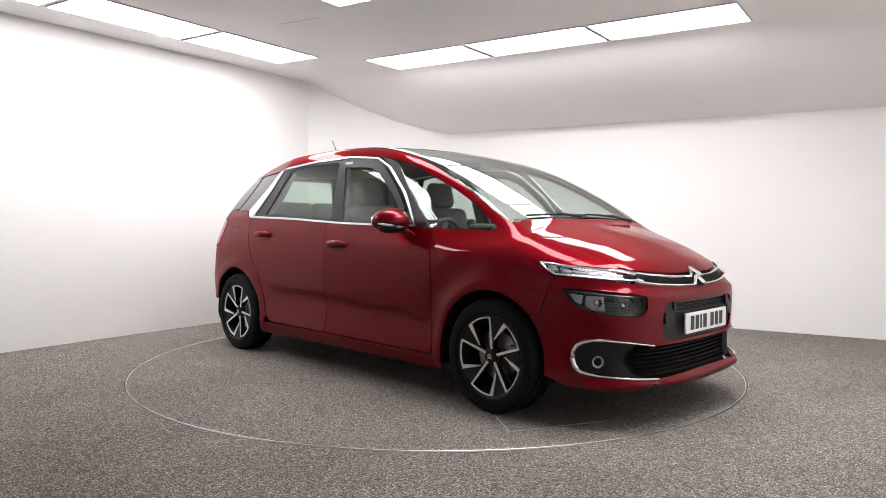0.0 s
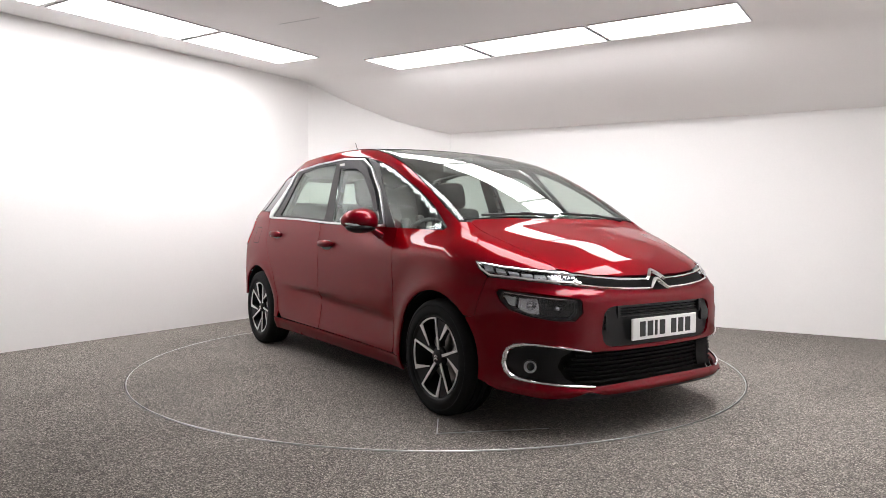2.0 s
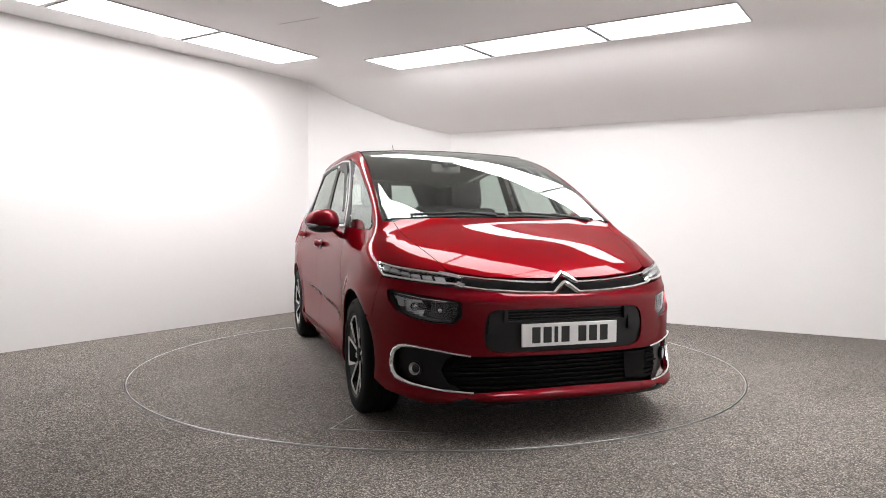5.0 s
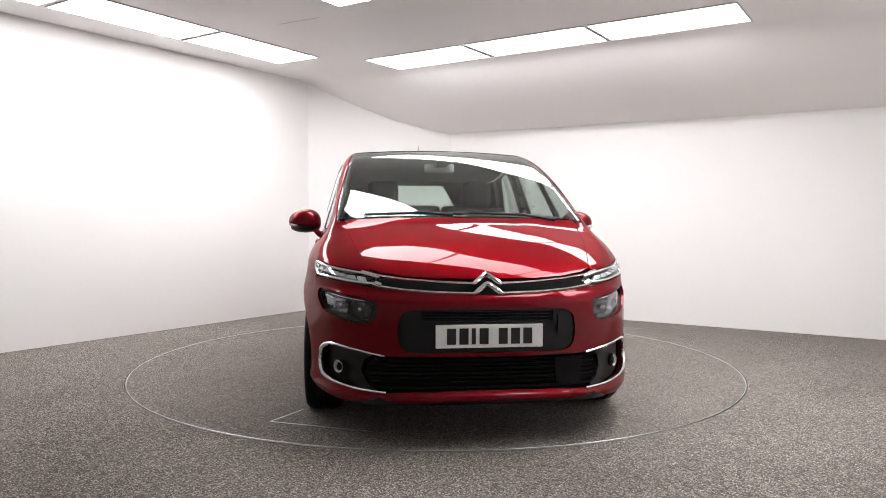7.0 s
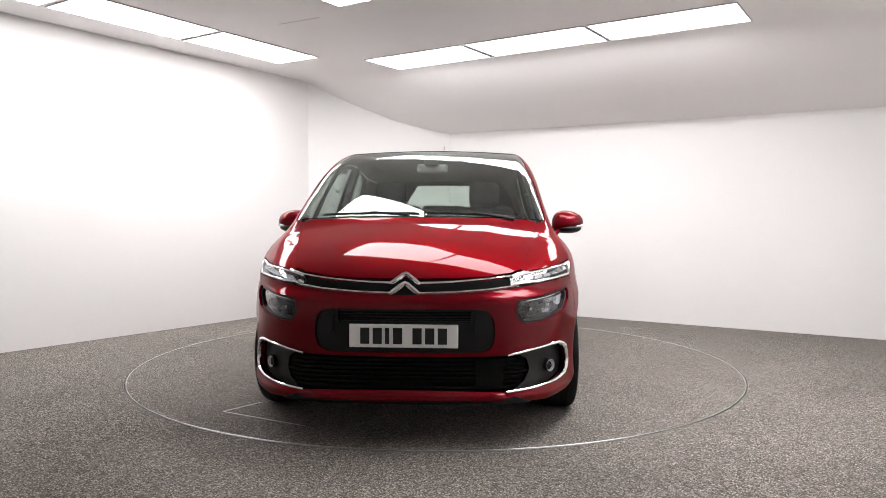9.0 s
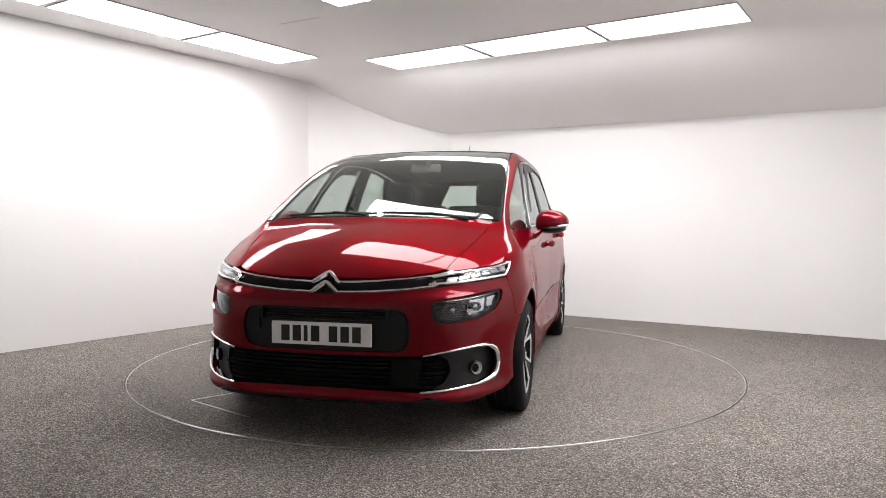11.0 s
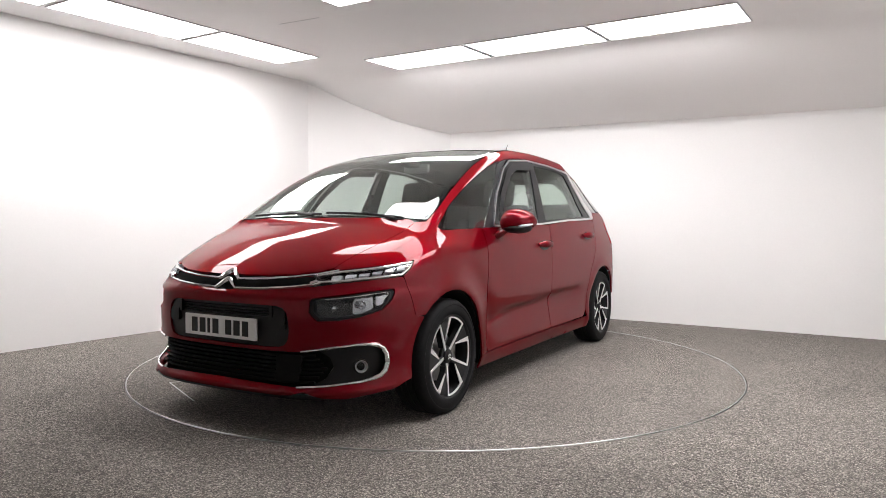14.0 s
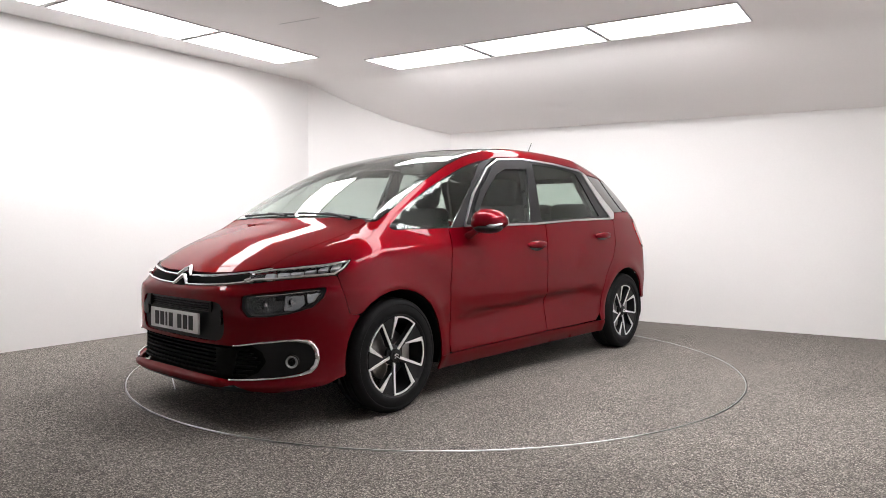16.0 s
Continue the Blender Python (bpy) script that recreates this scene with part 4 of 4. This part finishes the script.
def build_wheel(car, x, y, s, start):
    """A wheel whose outer face looks along +y (s = 1) or -y; start: the angle of its first spoke."""
    wheel = new("wheel")
    wheel.parent = car
    tagged(wheel, "two-tone alloy wheel with low-profile tyre")
    R, w = 0.326, 0.104
    bm = bmesh.new()
    prof = [(0.235, -w), (0.26, -w - 0.004), (0.29, -w - 0.002), (0.312, -w + 0.010), (0.322, -w + 0.026), (R, -w + 0.045), (R, -0.042), (R - 0.007, -0.040), (R - 0.007, -0.034), (R, -0.032), (R, -0.004), (R - 0.007, -0.002), (R - 0.007, 0.004), (R, 0.006),
            (R, 0.034), (R - 0.007, 0.036), (R - 0.007, 0.042), (R, 0.044), (R, w - 0.045), (0.322, w - 0.026), (0.312, w - 0.010), (0.298, w - 0.001), (0.292, w), (0.288, w - 0.002), (0.262, w + 0.004), (0.246, w + 0.003), (0.236, w - 0.004), (0.226, w - 0.02)]
    lathe(bm, prof, 72)
    part("tyre", bm, M_RUBBER, wheel, "black rubber tyre", True)
    bm = bmesh.new()
    lathe(bm, [(0.228, -w + 0.01), (0.21, -w + 0.02), (0.205, 0.0), (0.210, 0.05), (0.218, w - 0.024), (0.226, w - 0.010), (0.234, w - 0.003), (0.238, w - 0.003)], 72)
    part("rim", bm, M_DARKALLOY, wheel, "dark anthracite rim barrel", True)
    bm = bmesh.new()
    lathe(bm, [(0.001, 0.02), (0.09, 0.02), (0.142, 0.018), (0.145, 0.0), (0.06, -0.01)], 48)
    part("brake_disc", bm, M_STEEL, wheel, "grey steel brake disc", True)
    bm = bmesh.new()
    box(bm, (-0.16, -0.02, -0.06), (-0.09, 0.045, 0.07), 0.015)
    part("brake_caliper", bm, M_STEEL, wheel, "grey brake caliper", True)
    face = lambda r: 0.074 + 0.022 * (r / 0.22) ** 1.5
    for k in range(5):
        t = start + 72 * k
        bm = bmesh.new()
        dark = [(0.060, t + 80), (0.060, t + 58), (0.090, t + 60), (0.150, t + 49), (0.219, t + 41), (0.219, t + 52), (0.219, t + 62), (0.219, t + 71), (0.219, t + 76), (0.150, t + 75), (0.09, t + 77)]
        plate_piece(bm, dark, lambda r: face(r) - 0.004, 0.035)
        spoke = part("spoke", bm, M_DARKALLOY, wheel, "anthracite double spoke")
        bm = bmesh.new()
        plate_piece(bm, bar_outline(0.036, t + 72, 0.0080, 0.222, t + 73.5, 0.0055), face, 0.006)
        part("spoke_edge", bm, M_ALLOY, spoke, "thin machined edge")
        bm = bmesh.new()
        plate_piece(bm, bar_outline(0.100, t + 60, 0.0030, 0.221, t + 43, 0.0130), face, 0.006)
        part("spoke_face", bm, M_ALLOY, spoke, "bright machined spoke face")
        bm = bmesh.new()
        rows = []
        for i in range(9):
            a = t + 1.0 + (42 - 1.0) * i / 8
            ring = []
            for r, dd in ((0.2145, 0.0), (0.2230, 0.0), (0.2230, -0.006), (0.2145, -0.006)):
                ring.append(bm.verts.new((-r * math.cos(radians(a)), face(r) + dd, r * math.sin(radians(a)))))
            rows.append(ring)
        for p, q in zip(rows, rows[1:]):
            for i in range(4):
                bm.faces.new((p[i], p[(i + 1) % 4], q[(i + 1) % 4], q[i]))
        part("spoke_arc", bm, M_ALLOY, spoke, "thin machined rim line")
    bm = bmesh.new()
    lathe(bm, [(0.058, 0.05), (0.058, 0.066), (0.050, 0.070), (0.034, 0.072)], 36)
    part("hub", bm, M_DARKALLOY, wheel, "dark hub", True)
    bm = bmesh.new()
    lathe(bm, [(0.041, 0.06), (0.041, 0.078), (0.037, 0.083), (0.028, 0.084)], 36)
    part("hub_ring", bm, M_DARKALLOY, wheel, "dark hub ring", True)
    bm = bmesh.new()
    lathe(bm, [(0.028, 0.07), (0.028, 0.085), (0.023, 0.0875), (0.001, 0.0885)], 36)
    part("hub_cap", bm, M_DARKALLOY, wheel, "dark hub cap", True)
    bm = bmesh.new()
    for dz in (0.007, -0.008):
        for sg in (1, -1):
            box(bm, (0.0, 0.086, -0.0025), (0.018, 0.092, 0.0025), 0, Matrix.Translation((0, 0, dz + 0.004)) @ Matrix.Rotation(radians(35 if sg > 0 else 145), 4, "Y"))
    part("hub_emblem", bm, M_ALLOY, wheel, "bright chevron mark")
    wheel.matrix_basis = pose(x, y, HUB + 0.004) @ (Matrix.Identity(4) if s > 0 else Matrix.Rotation(math.pi, 4, "Z"))
    return wheel


def build_wheels(car):
    for x, y, starts in ((AXLE_F, 0.803, (48, 88)), (AXLE_R, 0.802, (60, 66))):
        for s, start in zip((1, -1), starts):
            build_wheel(car, x, y * s, s, start)
            bm = bmesh.new()
            n = 26
            ro = 0.387 if x > 0 else 0.390
            rows = []
            for i in range(n + 1):
                a = radians(-14 + 208 * i / n)
                c, d = math.cos(a), math.sin(a)
                px = x + c * ro
                rim = min(0.882, float(skin(round_rays, along(px, 0.88), max(HUB + d * ro, 0.22))[1]) - 0.020)
                rows.append([bm.verts.new((x + c * r, s * yy, HUB + d * r)) for r, yy in ((ro, 0.50), (ro, rim), (ro + 0.012, rim), (ro + 0.012, 0.50))])
            for p, q in zip(rows, rows[1:]):
                for i in range(4):
                    bm.faces.new((p[i], p[(i + 1) % 4], q[(i + 1) % 4], q[i]))
            part("wheel_arch_liner", bm, M_MATT, car, "matt black wheel arch liner", True)


# ---- mirrors, wipers, handles, cabin ----
def build_mirrors(car):
    for s in (1, -1):
        bm = bmesh.new()
        bmesh.ops.create_uvsphere(bm, u_segments=28, v_segments=18, radius=1.0)
        for v in bm.verts:
            x, y, z = v.co
            x, y, z = (math.copysign(abs(c) ** 0.85, c) for c in (x, y, z))
            tall = 1.0 - 0.34 * (y + 1) / 2
            v.co = Vector((0.665 + x * 0.122 * (1.0 if x > 0 else 0.55) - 0.03 * (y + 1) / 2, s * (0.972 + y * 0.110), 1.072 + z * (0.110 if z > 0 else 0.056) * tall + 0.012 * (y + 1) / 2))
        shell = part("door_mirror", bm, M_PAINT, car, "red door mirror with black base", True)
        bm = bmesh.new()
        bmesh.ops.create_uvsphere(bm, u_segments=24, v_segments=10, radius=1.0)
        for v in bm.verts:
            x, y, z = v.co
            v.co = Vector((0.663 + x * 0.108 * (1.0 if x > 0 else 0.6), s * (0.968 + y * 0.100), 1.046 + z * 0.036))
        part("mirror_underside", bm, M_BLACK, shell, "black lower shell", True)
        bm = bmesh.new()
        lathe(bm, [(0.001, 0.0), (1.0, 0.0), (1.0, 0.08), (0.001, 0.08)], 28, "x")
        for v in bm.verts:
            v.co = Vector((0.612 - v.co.x * 0.1, s * (0.985 + v.co.y * 0.098), 1.088 + v.co.z * 0.055))
        part("mirror_glass", bm, M_REFLECT, shell, "mirror glass")
        bm = bmesh.new()
        pts = [(0.735, s * 0.93, 1.062), (0.745, s * 0.99, 1.060), (0.735, s * 1.03, 1.062), (0.70, s * 1.064, 1.066), (0.665, s * 1.074, 1.072)]
        tube(bm, pts, [0.006, 0.011, 0.013, 0.012, 0.006], 10, 0.8)
        part("indicator", bm, M_WHITELAMP, shell, "clear indicator lens", True)
        bm = bmesh.new()
        tube(bm, [(0.73, s * 0.84, 0.985), (0.735, s * 0.875, 1.005), (0.70, s * 0.91, 1.035), (0.675, s * 0.94, 1.055)], [0.045, 0.036, 0.028, 0.024], 12, 0.55)
        part("mirror_arm", bm, M_PAINT, shell, "", True)


def build_handles(doors):
    for name, ds, x, z in (("front", doors[0], -0.02, 0.925), ("rear", doors[1], -1.01, 0.985)):
        for k, s in enumerate((1, -1)):
            y = skin(round_rays, x, z)[1]
            bm = bmesh.new()
            bmesh.ops.create_uvsphere(bm, u_segments=20, v_segments=10, radius=1.0)
            for v in bm.verts:
                v.co = Vector((x - 0.01 + v.co.x * 0.108, s * (y - 0.001 + v.co.y * 0.008), z - 0.014 + v.co.z * 0.046))
            part("handle_recess", bm, M_GLOSSBLACK, ds[k], "dark handle recess", True)
            bm = bmesh.new()
            pts = [(x - 0.105, s * (y + 0.006), z), (x - 0.07, s * (y + 0.030), z + 0.003), (x, s * (y + 0.036), z + 0.004), (x + 0.07, s * (y + 0.030), z + 0.003), (x + 0.112, s * (y + 0.004), z)]
            tube(bm, pts, [0.010, 0.018, 0.020, 0.018, 0.009], 12, 1.35)
            part("door_handle", bm, M_PAINT, ds[k], "body-coloured door handle", True)


def build_small(car):
    # wipers at the foot of the screen
    for a, b, pv in (((1.458, 0.60), (1.450, 0.03), (1.475, 0.56)), ((1.462, 0.00), (1.435, -0.58), (1.478, -0.06))):
        bm = bmesh.new()
        pts = []
        for i in range(9):
            t = i / 8
            x, y = a[0] + (b[0] - a[0]) * t, a[1] + (b[1] - a[1]) * t
            pts.append((x, y, skin(top_rays, x, y)[2] + 0.009))
        tube(bm, pts, 0.006, 8, 1.2)
        wiper = part("wiper", bm, M_BLACK, car, "black wiper blade", True)
        bm = bmesh.new()
        mid = pts[4]
        tube(bm, [(pv[0], pv[1], skin(top_rays, *pv)[2] + 0.01), (pv[0] - 0.02, (pv[1] + mid[1]) / 2, (mid[2] + skin(top_rays, *pv)[2]) / 2 + 0.010), (mid[0], mid[1], mid[2] + 0.008)], [0.010, 0.008, 0.006], 8)
        part("wiper_arm", bm, M_BLACK, wiper, "", True)
    # scuttle under the screen
    panel("scuttle", M_BLACK, [(1.435, 0.70), (1.49, 0.66), (1.52, 0.3), (1.525, 0), (1.52, -0.3), (1.49, -0.66), (1.435, -0.70), (1.43, -0.35), (1.44, 0), (1.43, 0.35)], top_rays, parent=car, r=0.01, step=0.04, off=-0.016, both=False)
    # aerial
    bm = bmesh.new()
    tube(bm, [(-1.14, 0, 1.62), (-1.21, 0, 1.72), (-1.295, 0, 1.85)], [0.006, 0.004, 0.003], 8)
    part("aerial", bm, M_BLACK, car, "short black roof aerial", True)
    # underbody
    bm = bmesh.new()
    box(bm, (-2.02, -0.60, 0.19), (2.10, 0.60, 0.25), 0.02)
    box(bm, (-0.95, -0.85, 0.19), (0.93, 0.85, 0.25), 0.02)
    part("floor_pan", bm, M_MATT, car, "matt black underbody")
    bm = bmesh.new()
    box(bm, (1.02, -0.52, 0.25), (2.0, 0.52, 0.72), 0.05)
    part("engine_block", bm, M_MATT, car)
    bm = bmesh.new()
    box(bm, (0.98, -0.80, 0.25), (1.02, 0.80, 0.95), 0.01)
    part("bulkhead", bm, M_MATT, car)
    for x in (AXLE_F, AXLE_R):
        bm = bmesh.new()
        lathe(bm, [(0.001, -0.72), (0.05, -0.72), (0.05, 0.72), (0.001, 0.72)], 16, "y", (x, 0, HUB))
        part("axle", bm, M_MATT, car, "", True)
    panel("door_card", M_TRIM, [(-1.28, 1.08), (-1.05, 0.78), (-0.92, 0.3), (0.92, 0.3), (0.92, 1.03), (-0.1, 1.05)], parent=car, r=0.02, step=0.08, off=-0.055, thick=0.02)
    panel("rear_side_trim", M_TRIM, [(-1.80, 1.12), (-1.80, 0.75), (-1.2, 0.78), (-1.29, 1.1)], parent=car, r=0.02, step=0.08, off=-0.06, thick=0.02)
    # lining under the roof with its pillars
    panel("headlining", M_HEADLINER, [(-1.60, 0.54), (-0.1, 0.665), (0.27, 0.675), (0.21, 0), (0.27, -0.675), (-0.1, -0.665), (-1.60, -0.54)], top_rays, parent=car, r=0.05, step=0.10, off=-0.020, thick=0.012, both=False, label="pale grey roof lining")
    panel("pillar_lining", M_TRIM, [(-0.02, 1.03), (-0.17, 1.03), (-0.23, 1.56), (-0.12, 1.56)], parent=car, r=0.01, step=0.06, off=-0.04, thick=0.03)
    panel("pillar_lining", M_TRIM, [(-1.10, 1.08), (-1.40, 1.08), (-1.22, 1.50), (-0.86, 1.51)], parent=car, r=0.01, step=0.06, off=-0.05, thick=0.03)


def cushion(name, lo, hi, tilt, mat, parent, pivot, bulge=0.02, bevel=0.05):
    bm = bmesh.new()
    box(bm, lo, hi, bevel, segments=4)
    bmesh.ops.rotate(bm, verts=bm.verts, cent=pivot, matrix=Matrix.Rotation(radians(tilt), 3, "Y"))
    return part(name, bm, mat, parent, "", True)


def build_seat(car, x, y, w, up=0.0, rest=True):
    seat = new("seat")
    seat.parent = car
    tagged(seat, "dark cloth car seat with headrest")
    h = w / 2
    cushion("seat_base", (-0.28, -h, 0.42), (0.25, h, 0.58), -6, M_SEAT, seat, (0, 0, 0.5))
    cushion("seat_back", (-0.34, -h, 0.54), (-0.20, h, 1.16), -14, M_SEAT, seat, (-0.27, 0, 0.54), 0.02, 0.06)
    for sg in (1, -1):
        cushion("seat_bolster", (-0.30, sg * h - 0.045, 0.62), (-0.15, sg * h + 0.045, 1.05), -14, M_SEAT, seat, (-0.27, 0, 0.54), 0.02, 0.04)
    if rest:
        cushion("headrest", (-0.325, -0.128, 1.160), (-0.205, 0.128, 1.385), -14, M_SEAT, seat, (-0.27, 0, 0.54), 0.02, 0.058)
        for sg in (1, -1):
            bm = bmesh.new()
            tube(bm, [(-0.425, sg * 0.06, 1.12), (-0.44, sg * 0.06, 1.21)], 0.007, 8)
            part("headrest_post", bm, M_STEEL, seat, "", True)
    seat.matrix_basis = pose(x, y, up)


def build_cabin(car):
    build_seat(car, 0.18, 0.395, 0.50, 0.07)
    build_seat(car, 0.18, -0.395, 0.50, 0.07)
    for y in (0.45, 0.0, -0.45):
        build_seat(car, -0.90, y, 0.45, 0.12, False)
    # dashboard
    bm = bmesh.new()
    prof = [(0.62, 0.55), (0.60, 0.80), (0.66, 0.98), (0.76, 1.03), (1.0, 1.035), (1.25, 1.04), (1.38, 1.03), (1.38, 0.9), (0.98, 0.75), (0.98, 0.55)]
    rows = [[bm.verts.new((x + 0.05 * abs(y) if i < 4 else x - 0.12 * (y / 0.72) ** 2 * (x > 1.2), y * (1.0 if x < 1.2 else 0.9), z - 0.02 * (y / 0.7) ** 2)) for i, (x, z) in enumerate(prof)] for y in np.linspace(-0.72, 0.72, 13)]
    for p, q in zip(rows, rows[1:]):
        for i in range(len(prof)):
            bm.faces.new((p[i], p[(i + 1) % len(prof)], q[(i + 1) % len(prof)], q[i]))
    bm.faces.new(rows[0])
    bm.faces.new(rows[-1][::-1])
    dash = part("dashboard", bm, M_TRIM, car, "dark grey moulded dashboard", True)
    bm = bmesh.new()
    box(bm, (0.70, -0.30, 1.02), (0.92, 0.30, 1.075), 0.03)
    part("instrument_hood", bm, M_TRIM, dash, "", True)
    # steering wheel on the driver's side
    wheel = new("steering_wheel")
    wheel.parent = car
    tagged(wheel, "dark steering wheel")
    bm = bmesh.new()
    n, k = 40, 10
    rings = []
    for i in range(n):
        a = 2 * math.pi * i / n
        rings.append([bm.verts.new(((0.185 + 0.016 * math.cos(b)) * math.cos(a), (0.185 + 0.016 * math.cos(b)) * math.sin(a), 0.016 * math.sin(b))) for b in [2 * math.pi * j / k for j in range(k)]])
    for i in range(n):
        p, q = rings[i], rings[(i + 1) % n]
        for j in range(k):
            bm.faces.new((p[j], p[(j + 1) % k], q[(j + 1) % k], q[j]))
    part("steering_rim", bm, M_TRIM, wheel, "", True)
    bm = bmesh.new()
    box(bm, (-0.07, -0.085, -0.03), (0.08, 0.085, 0.01), 0.025)
    part("airbag_boss", bm, M_TRIM, wheel, "", True)
    for a in (0, 180, 270):
        bm = bmesh.new()
        box(bm, (0.05, -0.02, -0.012), (0.18, 0.02, 0.002), 0.004, Matrix.Rotation(radians(a + 90), 4, "Z"))
        part("steering_spoke", bm, M_SATIN, wheel)
    wheel.matrix_basis = pose(0.50, -0.37, 0.93) @ Matrix.Rotation(radians(-68), 4, "Y") @ Matrix.Rotation(radians(90), 4, "Z")
    # inside mirror and camera housing behind the screen
    z = skin(top_rays, 0.45, 0.0)[2]
    bm = bmesh.new()
    box(bm, (0.33, -0.115, z - 0.135), (0.365, 0.115, z - 0.065), 0.02, segments=3)
    mirror = part("inside_mirror", bm, M_GREYTRIM, car, "grey inside rear-view mirror", True)
    bm = bmesh.new()
    box(bm, (0.37, -0.05, z - 0.095), (0.52, 0.05, z - 0.025), 0.02)
    part("mirror_mount", bm, M_BLACK, mirror, "", True)
    bm = bmesh.new()
    box(bm, (0.326, -0.03, z - 0.13), (0.331, 0.03, z - 0.07), 0.002)
    part("mirror_sensor", bm, M_BLACK, mirror, "dark sensor window")
    # papers: a white sticker in the front side window
    q = skin(round_rays, -0.06, 1.51)
    bm = bmesh.new()
    box(bm, (-0.11, -q[1] - 0.017, 1.498), (-0.03, -q[1] - 0.014, 1.522), 0.0)
    part("window_sticker", bm, M_PAPER, car, "small white paper sticker")


# ---- the turntable ----
def build_turntable():
    table = new("turntable")
    tagged(table, "round carpeted turntable with a thin metal rim", "turntable")
    n = 160
    bm = bmesh.new()
    lathe(bm, [(0.001, 0.002), (0.8, 0.002), (1.6, 0.002), (2.2, 0.002), (2.2515, 0.002), (2.2515, -0.06), (0.001, -0.06)], n, "z")
    part("deck", bm, M_CARPET, table, "grey flecked carpet deck")
    bm = bmesh.new()
    lathe(bm, [(2.2525, -0.06), (2.2525, 0.003), (2.2555, 0.0045), (2.2585, 0.003), (2.2585, -0.06)], n, "z")
    part("rim_strip", bm, M_ALU, table, "thin pale metal edge strip")
    hatch = [(1.90, -0.575), (1.65, -1.11), (1.43, -0.955)]
    bm = bmesh.new()
    for (x0, y0), (x1, y1) in zip(hatch, hatch[1:]):
        d = Vector((x1 - x0, y1 - y0, 0)).normalized()
        w = Vector((-d.y, d.x, 0)) * 0.0035
        p, q = Vector((x0, y0, 0.0022)), Vector((x1, y1, 0.0022))
        vs = [bm.verts.new(c + Vector((0, 0, h))) for h in (0, 0.0022) for c in (p - w, q - w, q + w, p + w)]
        for f in ((4, 5, 6, 7), (0, 1, 5, 4), (1, 2, 6, 5), (2, 3, 7, 6), (3, 0, 4, 7), (3, 2, 1, 0)):
            bm.faces.new([vs[i] for i in f])
    part("hatch_strip", bm, M_ALU, table, "thin pale metal strip round a floor hatch")
    return table


PANELS = [(-1.836, 1.448, 56.0), (-2.535, 0.41, 56.0), (-3.235, -0.63, 56.0),
          (-0.115, 1.783, -34.7), (0.915, 1.067, -34.7), (1.93, 0.36, -34.7),
          (-0.44, -0.60, -34.0), (0.58, -1.29, -34.0), (1.60, -1.98, -34.0),
          # two unseen panels, added to brighten the right floor and the car's front
          (2.03, -1.20, 56.0), (1.34, -2.22, 56.0)]

build_room()
build_panels()
ceiling_crease(-1.37, 0.53, -0.99, 0.31)
turntable = build_turntable()
car = new("car")
tagged(car, "red metallic compact people carrier with black roof", "car")
doors = build_shell(car)
build_front(car)
build_lamps(car)
build_plate(car)
build_wheels(car)
build_mirrors(car)
build_handles(doors)
build_small(car)
build_cabin(car)


def motions():
    """The turntable carries the car round at a steady pace."""
    table_rows, car_rows = [], []
    for t in (0.0, 4.0, 8.0, 12.0, 16.0):
        a = 44.674 - 5.360 * t - 90.0
        table_rows.append((t, pose(0, 0, 0, 0, 0, a)))
        car_rows.append((t, pose(0, 0, 0, 0, 0, a) @ pose(-0.0794, -0.0234, 0)))
    walk(turntable, table_rows)
    walk(car, car_rows)


motions()
